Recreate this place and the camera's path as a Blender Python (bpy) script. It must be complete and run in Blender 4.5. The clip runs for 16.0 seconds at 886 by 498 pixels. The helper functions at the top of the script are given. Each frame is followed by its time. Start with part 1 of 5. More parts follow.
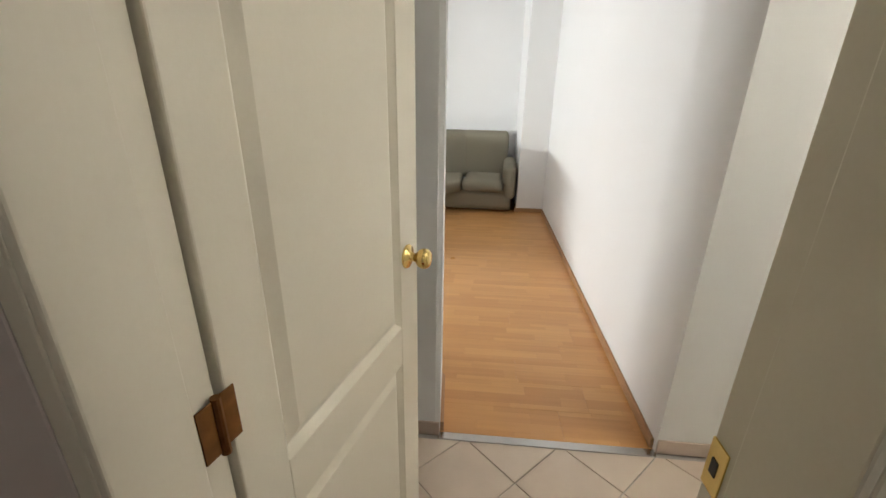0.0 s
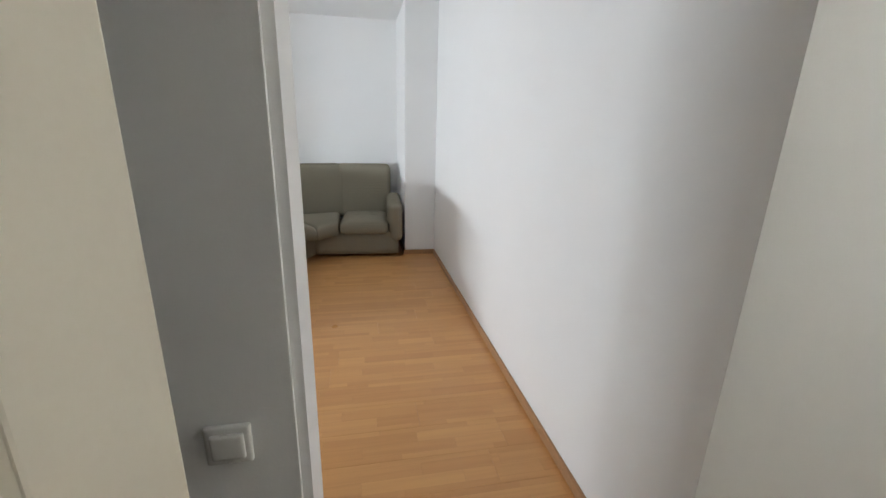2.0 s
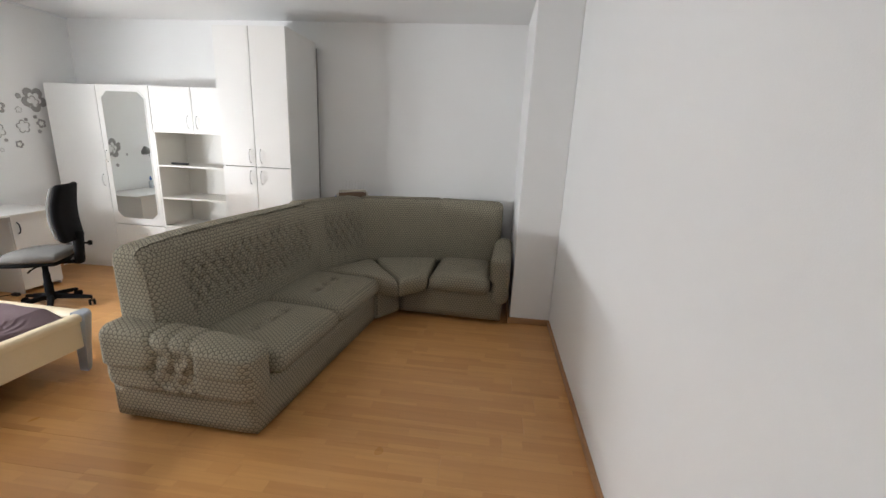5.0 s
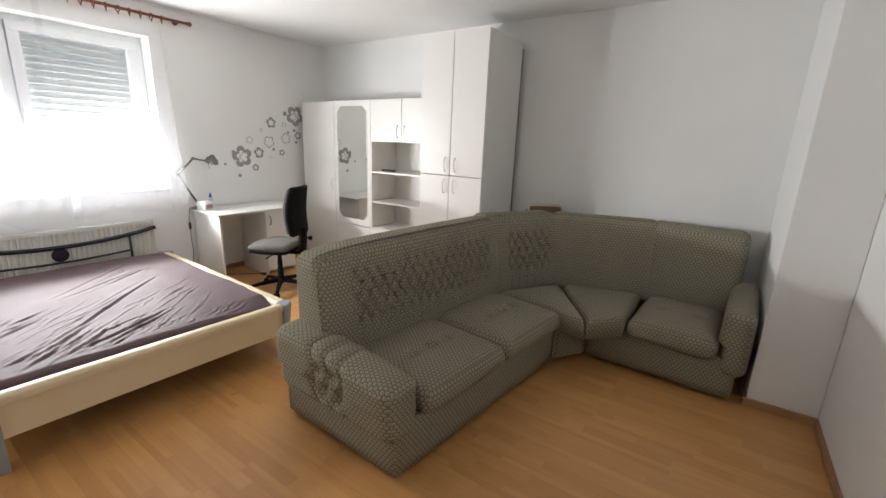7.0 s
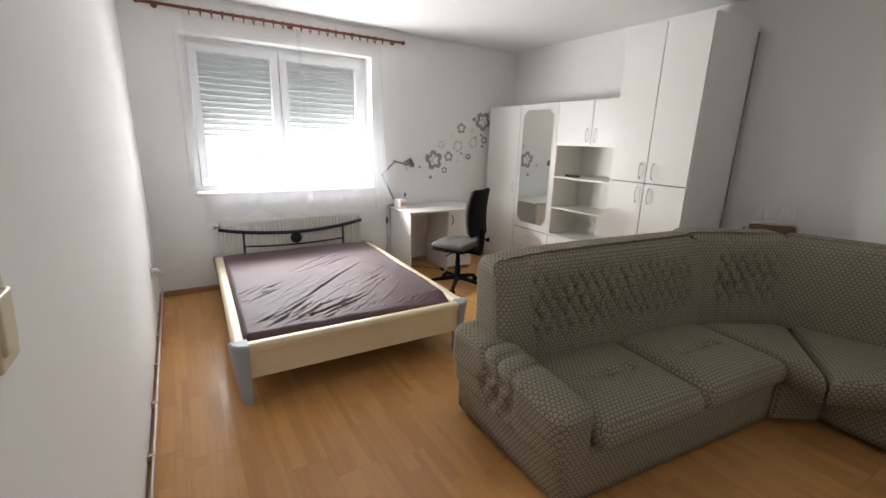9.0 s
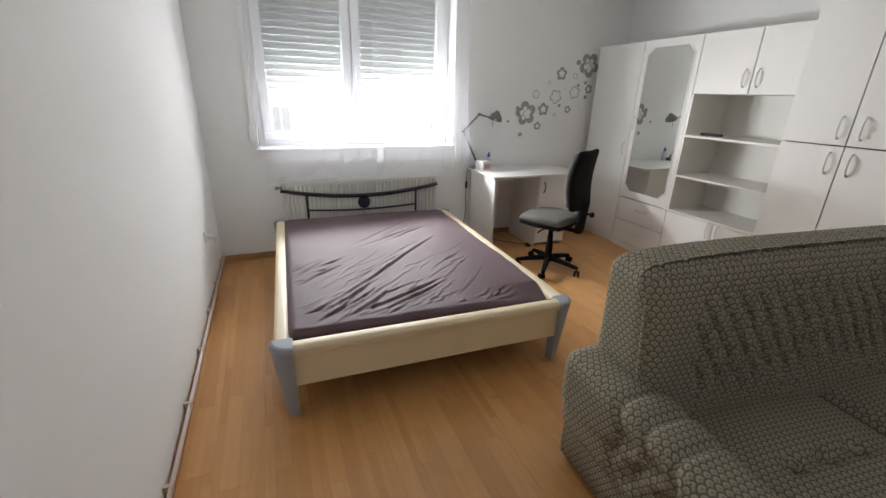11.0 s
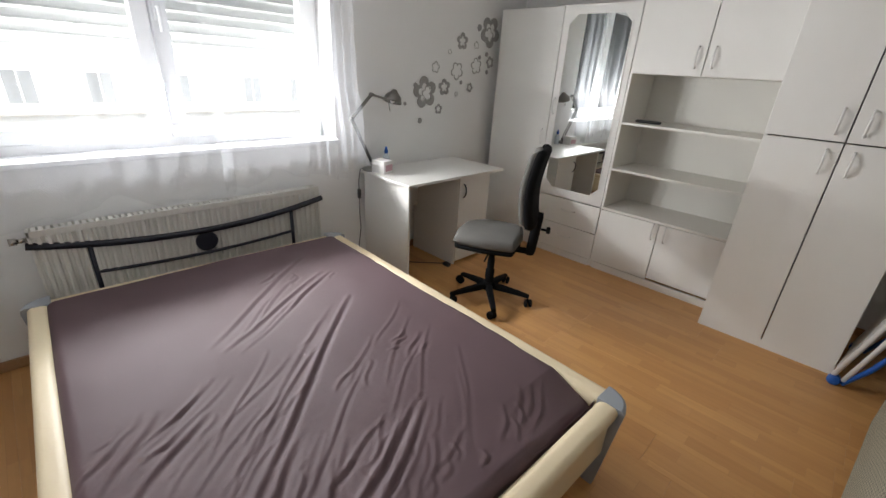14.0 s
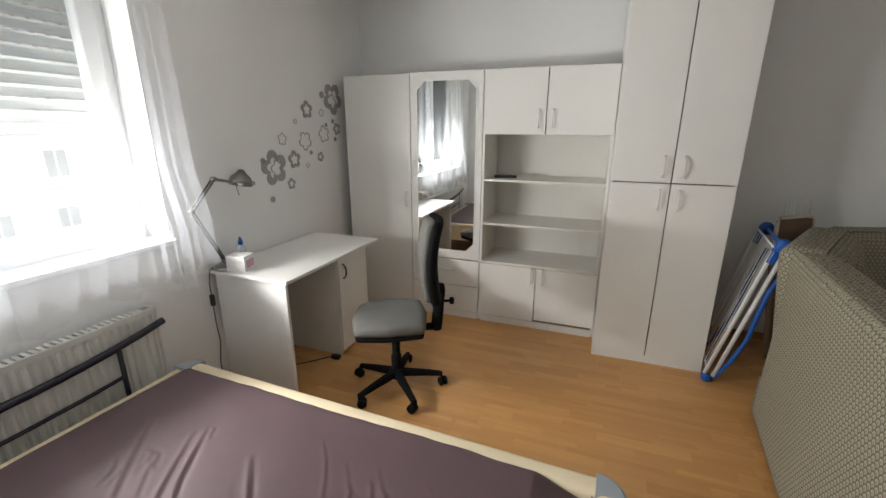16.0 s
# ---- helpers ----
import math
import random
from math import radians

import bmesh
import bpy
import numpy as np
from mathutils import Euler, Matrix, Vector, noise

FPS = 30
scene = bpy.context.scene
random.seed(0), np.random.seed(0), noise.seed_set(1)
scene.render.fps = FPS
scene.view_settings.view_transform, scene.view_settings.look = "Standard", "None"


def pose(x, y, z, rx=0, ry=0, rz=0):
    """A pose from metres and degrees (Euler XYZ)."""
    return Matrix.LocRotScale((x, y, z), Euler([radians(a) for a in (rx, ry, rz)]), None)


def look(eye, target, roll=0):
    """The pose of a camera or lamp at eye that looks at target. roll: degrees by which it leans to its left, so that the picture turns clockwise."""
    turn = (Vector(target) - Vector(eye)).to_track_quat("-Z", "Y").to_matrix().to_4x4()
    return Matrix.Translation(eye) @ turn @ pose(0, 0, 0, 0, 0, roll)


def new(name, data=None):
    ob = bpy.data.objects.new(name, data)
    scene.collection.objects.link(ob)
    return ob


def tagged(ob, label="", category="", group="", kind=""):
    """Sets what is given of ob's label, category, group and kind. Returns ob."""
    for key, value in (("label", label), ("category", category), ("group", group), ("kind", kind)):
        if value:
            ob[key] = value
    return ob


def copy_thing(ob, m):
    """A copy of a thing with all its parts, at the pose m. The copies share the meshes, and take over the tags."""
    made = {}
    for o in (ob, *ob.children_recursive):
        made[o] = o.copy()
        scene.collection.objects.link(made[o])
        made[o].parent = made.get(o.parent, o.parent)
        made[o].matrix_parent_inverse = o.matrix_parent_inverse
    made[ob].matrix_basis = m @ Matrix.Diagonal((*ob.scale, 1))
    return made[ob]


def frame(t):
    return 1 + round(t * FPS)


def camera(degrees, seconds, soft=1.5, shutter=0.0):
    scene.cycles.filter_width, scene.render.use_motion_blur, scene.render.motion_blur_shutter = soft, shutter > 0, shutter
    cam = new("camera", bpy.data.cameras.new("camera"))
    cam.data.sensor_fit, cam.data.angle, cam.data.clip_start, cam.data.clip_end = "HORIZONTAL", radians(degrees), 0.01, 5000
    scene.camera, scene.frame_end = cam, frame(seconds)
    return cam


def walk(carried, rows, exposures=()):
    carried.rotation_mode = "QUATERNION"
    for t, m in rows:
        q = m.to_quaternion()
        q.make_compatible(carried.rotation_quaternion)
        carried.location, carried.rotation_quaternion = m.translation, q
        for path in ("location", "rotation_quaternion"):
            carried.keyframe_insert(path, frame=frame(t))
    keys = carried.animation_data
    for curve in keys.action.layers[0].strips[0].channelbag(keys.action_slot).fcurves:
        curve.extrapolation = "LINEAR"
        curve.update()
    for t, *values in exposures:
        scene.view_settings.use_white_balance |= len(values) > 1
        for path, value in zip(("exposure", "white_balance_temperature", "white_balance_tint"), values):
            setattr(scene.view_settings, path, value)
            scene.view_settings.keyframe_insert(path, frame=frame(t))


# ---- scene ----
cam = camera(93.7, 16.0)
PATH = [
    (0, (1.209, 0.75, 1.459), (1.044, 2.612, 0.747), 0.9),
    (0.5, (1.222, 0.954, 1.452), (1.334, 2.836, 0.785), 1.1),
    (1, (1.228, 1.135, 1.46), (1.484, 3.022, 0.848), 1.4),
    (1.5, (1.202, 1.316, 1.454), (1.546, 3.197, 0.869), 1.1),
    (2, (1.191, 1.508, 1.419), (1.577, 3.386, 0.851), 1.5),
    (2.5, (1.28, 1.721, 1.415), (1.643, 3.607, 0.854), 0.8),
    (3, (1.323, 1.94, 1.438), (1.652, 3.838, 0.891), 1.0),
    (5.3, (1.447, 2.727, 1.492), (1.113, 4.638, 1.006), 2.6),
    (5.5, (1.447, 2.787, 1.478), (1.027, 4.683, 0.998), 2.5),
    (6, (1.394, 2.94, 1.504), (0.753, 4.772, 1.02), 2.2),
    (6.5, (1.347, 3.034, 1.494), (0.494, 4.775, 1.004), 2.3),
    (7, (1.366, 3.13, 1.492), (0.288, 4.739, 0.993), 2.2),
    (7.5, (1.393, 3.174, 1.477), (0.113, 4.628, 0.98), 2.3),
    (8, (1.362, 3.17, 1.47), (-0.078, 4.468, 0.977), 2.0),
    (8.5, (1.323, 3.134, 1.476), (-0.228, 4.298, 0.988), 1.9),
    (9, (1.26, 3.127, 1.497), (-0.369, 4.17, 0.986), 1.7),
    (9.2, (1.208, 3.12, 1.488), (-0.44, 4.124, 0.962), 1.6),
    (11.5, (0.39, 3.421, 1.412), (-1.34, 4.085, 0.66), 1.6),
    (12, (0.145, 3.451, 1.419), (-1.565, 4.095, 0.605), 1.6),
    (12.5, (-0.064, 3.44, 1.4), (-1.719, 4.134, 0.516), 2.3),
    (13, (-0.286, 3.418, 1.392), (-1.837, 4.314, 0.502), 3.2),
    (13.5, (-0.46, 3.423, 1.396), (-1.884, 4.537, 0.541), 3.4),
    (14, (-0.67, 3.475, 1.412), (-1.938, 4.806, 0.624), 3.5),
    (14.5, (-0.832, 3.498, 1.443), (-1.957, 4.985, 0.72), 2.6),
    (15, (-0.983, 3.477, 1.461), (-1.94, 5.108, 0.81), 2.0),
    (15.5, (-1.089, 3.472, 1.481), (-1.902, 5.198, 0.881), 1.1),
    (16, (-1.143, 3.542, 1.503), (-1.806, 5.345, 0.948), 0.2),
]
EXPOSURES = [(0.0, 2.85, 6550, 8), (0.6, 2.62, 6250, 8), (1.5, 2.5, 6050, 8), (3.0, 2.3, 6200, 9), (5.5, 2.13, 6500, 11), (7.0, 2.03, 6650, 11), (9.0, 1.72, 6700, 11), (12.0, 1.36, 6500, 11), (14.5, 1.24, 6700, 10), (16.0, 1.27, 6800, 9)]
# strength of the lamps added out of view
HALL_FILL = 8.2
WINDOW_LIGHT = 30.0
STRIP_TURN = radians(29)
walk(cam, [(t, look(eye, target, roll)) for t, eye, target, roll in PATH], EXPOSURES)

# ---- world, sun ----
world = bpy.data.worlds.new("sky")
scene.world = world
world.use_nodes = True
wn = world.node_tree
sky = wn.nodes.new("ShaderNodeTexSky")
sky.sky_type = "NISHITA"
sky.sun_disc = False
sky.sun_elevation, sky.sun_rotation = radians(42), radians(90)
wn.nodes["Background"].inputs[1].default_value = 0.15
wn.links.new(sky.outputs[0], wn.nodes["Background"].inputs[0])
sun = new("sun", bpy.data.lights.new("sun", "SUN"))
sun.data.energy, sun.data.angle, sun.data.color = 2.2, radians(0.5), (1.0, 0.95, 0.88)
sun.matrix_world = look((40, 12, 37), (0, 0, 0))
tagged(sun, "sun", "sun", kind="structure")

portal = new("window_light", bpy.data.lights.new("window_light", "AREA"))
portal.data.shape, portal.data.size, portal.data.size_y = "RECTANGLE", 1.72, 1.36
portal.data.cycles.is_portal = True
portal.matrix_world = look((-3.50, 4.135, 1.633), (0, 4.135, 1.633))
# six strip lamps stand in for daylight, turned to favour the cupboards
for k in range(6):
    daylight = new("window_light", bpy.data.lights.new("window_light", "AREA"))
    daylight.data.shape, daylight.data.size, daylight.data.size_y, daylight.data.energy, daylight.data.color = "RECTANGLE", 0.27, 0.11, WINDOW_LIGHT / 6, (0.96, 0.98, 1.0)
    daylight.matrix_world = look((-3.46, 3.435 + 0.28 * k, 1.21), (-3.46 + math.cos(STRIP_TURN), 3.435 + 0.28 * k + math.sin(STRIP_TURN), 1.16))
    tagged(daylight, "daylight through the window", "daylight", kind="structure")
tagged(portal, "daylight through the window", "daylight", kind="structure")

# ---- plan (metres) ----
XW, YB, XR = -3.18, 7.0, 2.018      # window wall, back wall, long wall
YL = 2.87                          # wall beside the bed
YH, YT = 2.21, 1.16                # hall side walls
HC = 2.60                          # ceiling height
WY0, WY1, WZ0, WZ1 = 3.27, 5.0, 0.95, 2.315   # window opening


# ---- materials ----
def material(name, color, rough=0.5, metal=0.0, vary=0.06, scale=6.0, grain=0.0, grain_scale=120.0, bump=0.0, spec=0.5, coord="Object"):
    """Base colour with a broad stain and a fine grain, and a fine relief."""
    m = bpy.data.materials.new(name)
    m.use_nodes = True
    t = m.node_tree
    b = t.nodes["Principled BSDF"]
    b.inputs["Roughness"].default_value, b.inputs["Metallic"].default_value = rough, metal
    b.inputs["Specular IOR Level"].default_value = spec
    tc = t.nodes.new("ShaderNodeTexCoord")
    n1 = t.nodes.new("ShaderNodeTexNoise")
    n1.inputs["Scale"].default_value, n1.inputs["Detail"].default_value = scale, 4
    n2 = t.nodes.new("ShaderNodeTexNoise")
    n2.inputs["Scale"].default_value, n2.inputs["Detail"].default_value = grain_scale, 3
    t.links.new(tc.outputs[coord], n1.inputs[0])
    t.links.new(tc.outputs[coord], n2.inputs[0])
    mix = t.nodes.new("ShaderNodeMix")
    mix.data_type = "RGBA"
    mix.inputs[6].default_value = (*[c * (1 - vary) for c in color], 1)
    mix.inputs[7].default_value = (*[min(1, c * (1 + vary)) for c in color], 1)
    t.links.new(n1.outputs[0], mix.inputs[0])
    mix2 = t.nodes.new("ShaderNodeMix")
    mix2.data_type, mix2.blend_type = "RGBA", "OVERLAY"
    mix2.inputs[0].default_value = grain
    t.links.new(mix.outputs[2], mix2.inputs[6])
    t.links.new(n2.outputs[0], mix2.inputs[7])
    t.links.new(mix2.outputs[2], b.inputs["Base Color"])
    if bump:
        bp = t.nodes.new("ShaderNodeBump")
        bp.inputs["Strength"].default_value, bp.inputs["Distance"].default_value = bump, 0.002
        t.links.new(n2.outputs[0], bp.inputs["Height"])
        t.links.new(bp.outputs[0], b.inputs["Normal"])
    return m


class Nodes:
    """Short hand for building a node tree."""

    def __init__(self, m):
        self.t = m.node_tree

    def add(self, kind, **values):
        n = self.t.nodes.new(kind)
        for k, v in values.items():
            if k.startswith("i"):
                n.inputs[int(k[1:])].default_value = v
        return n

    def math(self, op, a, b=0.0):
        n = self.t.nodes.new("ShaderNodeMath")
        n.operation = op
        for i, v in enumerate((a, b)):
            if isinstance(v, (int, float)):
                n.inputs[i].default_value = v
            else:
                self.t.links.new(v, n.inputs[i])
        return n.outputs[0]

    def link(self, a, b):
        self.t.links.new(a, b)

    def blend(self, fac, a, b):
        n = self.t.nodes.new("ShaderNodeMix")
        n.data_type = "RGBA"
        for i, v in ((0, fac), (6, a), (7, b)):
            if isinstance(v, (int, float, tuple)):
                n.inputs[i].default_value = v
            else:
                self.t.links.new(v, n.inputs[i])
        return n.outputs[2]


M_WALL = material("white_wall_paint", (0.87, 0.87, 0.86), 0.95, vary=0.025, scale=1.3, grain=0.06, grain_scale=260, bump=0.12, spec=0.12)
M_HALL = material("hall_wall_paint", (0.77, 0.765, 0.74), 0.9, vary=0.03, scale=1.5, grain=0.06, grain_scale=220, bump=0.15)
M_CEIL = material("ceiling_paint", (0.85, 0.85, 0.84), 0.92, vary=0.03, scale=0.8, grain=0.05, grain_scale=200, bump=0.1)
M_WHITE = material("white_laminate", (0.83, 0.82, 0.79), 0.38, vary=0.02, scale=2.5, grain=0.03, grain_scale=300, bump=0.03)
M_EDGE = material("shelf_interior_laminate", (0.80, 0.78, 0.73), 0.42, vary=0.02, scale=3)
M_DESK = material("desk_laminate", (0.80, 0.79, 0.76), 0.3, vary=0.03, scale=3, grain=0.05, grain_scale=90)
M_DOOR = material("cream_door_paint", (0.74, 0.69, 0.57), 0.4, vary=0.03, scale=3, grain=0.05, grain_scale=140, bump=0.06)
M_BRASS = material("polished_brass", (0.83, 0.62, 0.24), 0.16, 1.0, vary=0.08, scale=30)
M_OLDBRASS = material("tarnished_brass", (0.24, 0.12, 0.045), 0.42, 1.0, vary=0.45, scale=40)
M_CHROME = material("brushed_steel", (0.50, 0.49, 0.47), 0.22, 1.0, vary=0.06, scale=40)
M_HANDLE = material("satin_nickel", (0.78, 0.78, 0.76), 0.35, 0.15, vary=0.04, scale=40)
M_BLACK = material("black_plastic", (0.022, 0.022, 0.024), 0.45, vary=0.2, scale=20, grain=0.1)
M_CHAIRSHELL = material("matt_black_plastic", (0.009, 0.009, 0.010), 0.8, vary=0.2, scale=20, grain=0.1, grain_scale=500, bump=0.2, spec=0.1)
M_STEEL_DARK = material("dark_blue_lacquered_steel", (0.018, 0.020, 0.032), 0.32, 0.2, vary=0.15, scale=12)
M_GREYCLOTH = material("grey_chair_cloth", (0.15, 0.145, 0.135), 0.95, vary=0.1, scale=8, grain=0.4, grain_scale=420, bump=0.5)
M_RAIL = material("pale_maple_foil", (0.84, 0.71, 0.49), 0.42, vary=0.05, scale=4, grain=0.06, grain_scale=60)
M_CAP = material("grey_plastic", (0.34, 0.37, 0.41), 0.45, vary=0.05, scale=10)
M_SHEET = material("aubergine_jersey_sheet", (0.120, 0.072, 0.082), 0.62, vary=0.08, scale=4, grain=0.12, grain_scale=600, bump=0.15)
M_SKIRT = material("oak_skirting", (0.42, 0.235, 0.115), 0.45, vary=0.12, scale=9, grain=0.15, grain_scale=60)
M_RAD = material("radiator_enamel", (0.76, 0.75, 0.70), 0.35, vary=0.02, scale=4)
M_UPVC = material("white_window_plastic", (0.82, 0.83, 0.84), 0.3, vary=0.015, scale=4)
M_SLAT = material("grey_shutter_plastic", (0.70, 0.71, 0.72), 0.5, vary=0.04, scale=5)
M_ROD = material("red_brown_stained_wood", (0.20, 0.06, 0.035), 0.4, vary=0.2, scale=14, grain=0.2)
M_BLUE = material("blue_plastic", (0.012, 0.10, 0.42), 0.4, vary=0.08, scale=12)
M_LAMPSTEEL = material("worn_lamp_steel", (0.22, 0.213, 0.20), 0.28, 1.0, vary=0.12, scale=40)
M_WHITEMETAL = material("white_coated_tube", (0.80, 0.80, 0.80), 0.35, vary=0.02)
M_FELT = material("grey_felt", (0.36, 0.352, 0.34), 0.9, vary=0.15, scale=30, grain=0.3, grain_scale=300, bump=0.3)
M_PALE = material("pale_grey_film", (0.40, 0.39, 0.37), 0.35, vary=0.05, scale=30)
M_BROWN = material("brown_board", (0.17, 0.105, 0.065), 0.8, vary=0.15, scale=8, grain=0.3, grain_scale=200, bump=0.3)
M_SOCKET = material("white_switch_plastic", (0.78, 0.77, 0.74), 0.3, vary=0.01)
M_CREAM = material("aged_cream_plastic", (0.66, 0.58, 0.38), 0.3, vary=0.06, scale=20)
M_GROUT = material("tile_grout", (0.46, 0.42, 0.38), 0.9, vary=0.1, scale=20, grain=0.2)
M_SUB = material("screed", (0.32, 0.17, 0.07), 0.9)
M_PAPER = material("white_card", (0.82, 0.80, 0.79), 0.6, vary=0.02)
M_PINK = material("printed_label", (0.55, 0.33, 0.36), 0.5, vary=0.25, scale=60)
M_FACADE = material("pale_render", (0.72, 0.70, 0.66), 0.9, vary=0.06, scale=0.5, grain=0.1, grain_scale=6)
M_DARKGLASS = material("far_window_glass", (0.20, 0.21, 0.22), 0.15, vary=0.1, scale=1)
M_ROOF = material("far_roof_tile", (0.25, 0.12, 0.08), 0.9, vary=0.15, scale=2)
M_GROUND = material("paved_yard", (0.22, 0.21, 0.20), 0.95, vary=0.15, scale=0.6, grain=0.2, grain_scale=14)
M_TERRA = material("terracotta_floor", (0.42, 0.15, 0.075), 0.5, vary=0.15, scale=9)


def shutter_material():
    """Thin hollow plastic slats that let some daylight through."""
    m = bpy.data.materials.new("translucent_shutter_plastic")
    m.use_nodes = True
    t = m.node_tree
    n = Nodes(m)
    b = t.nodes["Principled BSDF"]
    b.inputs["Base Color"].default_value, b.inputs["Roughness"].default_value = (0.76, 0.75, 0.73, 1), 0.5
    tl, mx = n.add("ShaderNodeBsdfTranslucent"), n.add("ShaderNodeMixShader")
    tl.inputs[0].default_value = (0.84, 0.81, 0.76, 1)
    mx.inputs[0].default_value = 0.10
    n.link(b.outputs[0], mx.inputs[1])
    n.link(tl.outputs[0], mx.inputs[2])
    n.link(mx.outputs[0], t.nodes["Material Output"].inputs[0])
    return m


def mirror_material():
    m = bpy.data.materials.new("silvered_mirror")
    m.use_nodes = True
    b = m.node_tree.nodes["Principled BSDF"]
    b.inputs["Base Color"].default_value = (0.86, 0.88, 0.86, 1)
    b.inputs["Metallic"].default_value, b.inputs["Roughness"].default_value = 1.0, 0.015
    return m


def glass_material():
    m = bpy.data.materials.new("window_glass")
    m.use_nodes = True
    t = m.node_tree
    t.nodes.remove(t.nodes["Principled BSDF"])
    n = Nodes(m)
    tr, gl = n.add("ShaderNodeBsdfTransparent"), n.add("ShaderNodeBsdfGlossy")
    gl.inputs["Roughness"].default_value = 0.02
    tr.inputs[0].default_value = (0.95, 0.97, 0.96, 1)
    fr, mx = n.add("ShaderNodeFresnel"), n.add("ShaderNodeMixShader")
    n.link(fr.outputs[0], mx.inputs[0])
    n.link(tr.outputs[0], mx.inputs[1])
    n.link(gl.outputs[0], mx.inputs[2])
    n.link(mx.outputs[0], t.nodes["Material Output"].inputs[0])
    return m


def voile_material():
    """Sheer curtain: mostly open weave, the threads scatter light both ways."""
    m = bpy.data.materials.new("white_voile")
    m.use_nodes = True
    t = m.node_tree
    t.nodes.remove(t.nodes["Principled BSDF"])
    n = Nodes(m)
    tc = n.add("ShaderNodeTexCoord")
    no = n.add("ShaderNodeTexNoise")
    no.inputs["Scale"].default_value = 9
    n.link(tc.outputs["Object"], no.inputs[0])
    fac = n.math("ADD", n.math("MULTIPLY", no.outputs[0], 0.05), 0.062)
    tr, tl, df = n.add("ShaderNodeBsdfTransparent"), n.add("ShaderNodeBsdfTranslucent"), n.add("ShaderNodeBsdfDiffuse")
    tl.inputs[0].default_value = (0.88, 0.91, 0.97, 1)
    df.inputs[0].default_value = (0.85, 0.88, 0.94, 1)
    a, b = n.add("ShaderNodeMixShader"), n.add("ShaderNodeMixShader")
    a.inputs[0].default_value = 0.5
    n.link(tl.outputs[0], a.inputs[1])
    n.link(df.outputs[0], a.inputs[2])
    n.link(fac, b.inputs[0])
    n.link(tr.outputs[0], b.inputs[1])
    n.link(a.outputs[0], b.inputs[2])
    n.link(b.outputs[0], t.nodes["Material Output"].inputs[0])
    return m


def laminate_material():
    """Three-strip wood laminate: strips run along x, each of its own tone."""
    m = bpy.data.materials.new("oak_strip_laminate")
    m.use_nodes = True
    n = Nodes(m)
    b = m.node_tree.nodes["Principled BSDF"]
    tc, info = n.add("ShaderNodeTexCoord"), n.add("ShaderNodeObjectInfo")
    sep = n.add("ShaderNodeSeparateXYZ")
    n.link(tc.outputs["Object"], sep.inputs[0])
    row = n.math("FLOOR", n.math("DIVIDE", sep.outputs[1], 0.0652))
    shift = n.math("ADD", n.math("MULTIPLY", row, 0.173), n.math("MULTIPLY", info.outputs["Random"], 7.0))
    cell = n.math("FLOOR", n.math("DIVIDE", n.math("ADD", sep.outputs[0], shift), 0.43))
    comb = n.add("ShaderNodeCombineXYZ")
    n.link(row, comb.inputs[0])
    n.link(cell, comb.inputs[1])
    n.link(n.math("MULTIPLY", info.outputs["Random"], 91.0), comb.inputs[2])
    wn_ = n.add("ShaderNodeTexWhiteNoise")
    n.link(comb.outputs[0], wn_.inputs[0])
    # grain along the strip
    mp = n.add("ShaderNodeMapping")
    mp.inputs["Scale"].default_value = (2.2, 42, 1)
    n.link(tc.outputs["Object"], mp.inputs[0])
    off = n.add("ShaderNodeVectorMath")
    n.link(mp.outputs[0], off.inputs[0])
    n.link(wn_.outputs["Color"], off.inputs[1])
    sc = n.add("ShaderNodeVectorMath")
    sc.operation = "MULTIPLY_ADD"
    sc.inputs[1].default_value = (40, 40, 40)
    n.link(wn_.outputs["Color"], sc.inputs[0])
    n.link(mp.outputs[0], sc.inputs[2])
    g = n.add("ShaderNodeTexNoise")
    g.inputs["Scale"].default_value, g.inputs["Detail"].default_value = 1.0, 5
    n.link(sc.outputs[0], g.inputs[0])
    tone = n.blend(wn_.outputs[0], (0.585, 0.292, 0.098, 1), (0.68, 0.362, 0.130, 1))
    dark = n.blend(n.math("MULTIPLY", n.math("MAXIMUM", n.math("SUBTRACT", g.outputs[0], 0.40), 0.0), 0.55), tone, (0.36, 0.15, 0.048, 1))
    # fine dark line between strips
    fy = n.math("FRACT", n.math("DIVIDE", sep.outputs[1], 0.0652))
    fx = n.math("FRACT", n.math("DIVIDE", n.math("ADD", sep.outputs[0], shift), 0.43))
    line = n.math("MAXIMUM", n.math("LESS_THAN", fy, 0.016), n.math("LESS_THAN", fx, 0.003))
    n.link(n.blend(n.math("MULTIPLY", line, 0.28), dark, (0.26, 0.12, 0.045, 1)), b.inputs["Base Color"])
    r = n.add("ShaderNodeTexNoise")
    r.inputs["Scale"].default_value = 1.7
    geo = n.add("ShaderNodeNewGeometry")
    n.link(geo.outputs["Position"], r.inputs[0])
    n.link(n.math("ADD", n.math("MULTIPLY", r.outputs[0], 0.2), 0.22), b.inputs["Roughness"])
    bp = n.add("ShaderNodeBump")
    bp.inputs["Strength"].default_value, bp.inputs["Distance"].default_value = 0.06, 0.001
    n.link(g.outputs[0], bp.inputs["Height"])
    n.link(bp.outputs[0], b.inputs["Normal"])
    return m


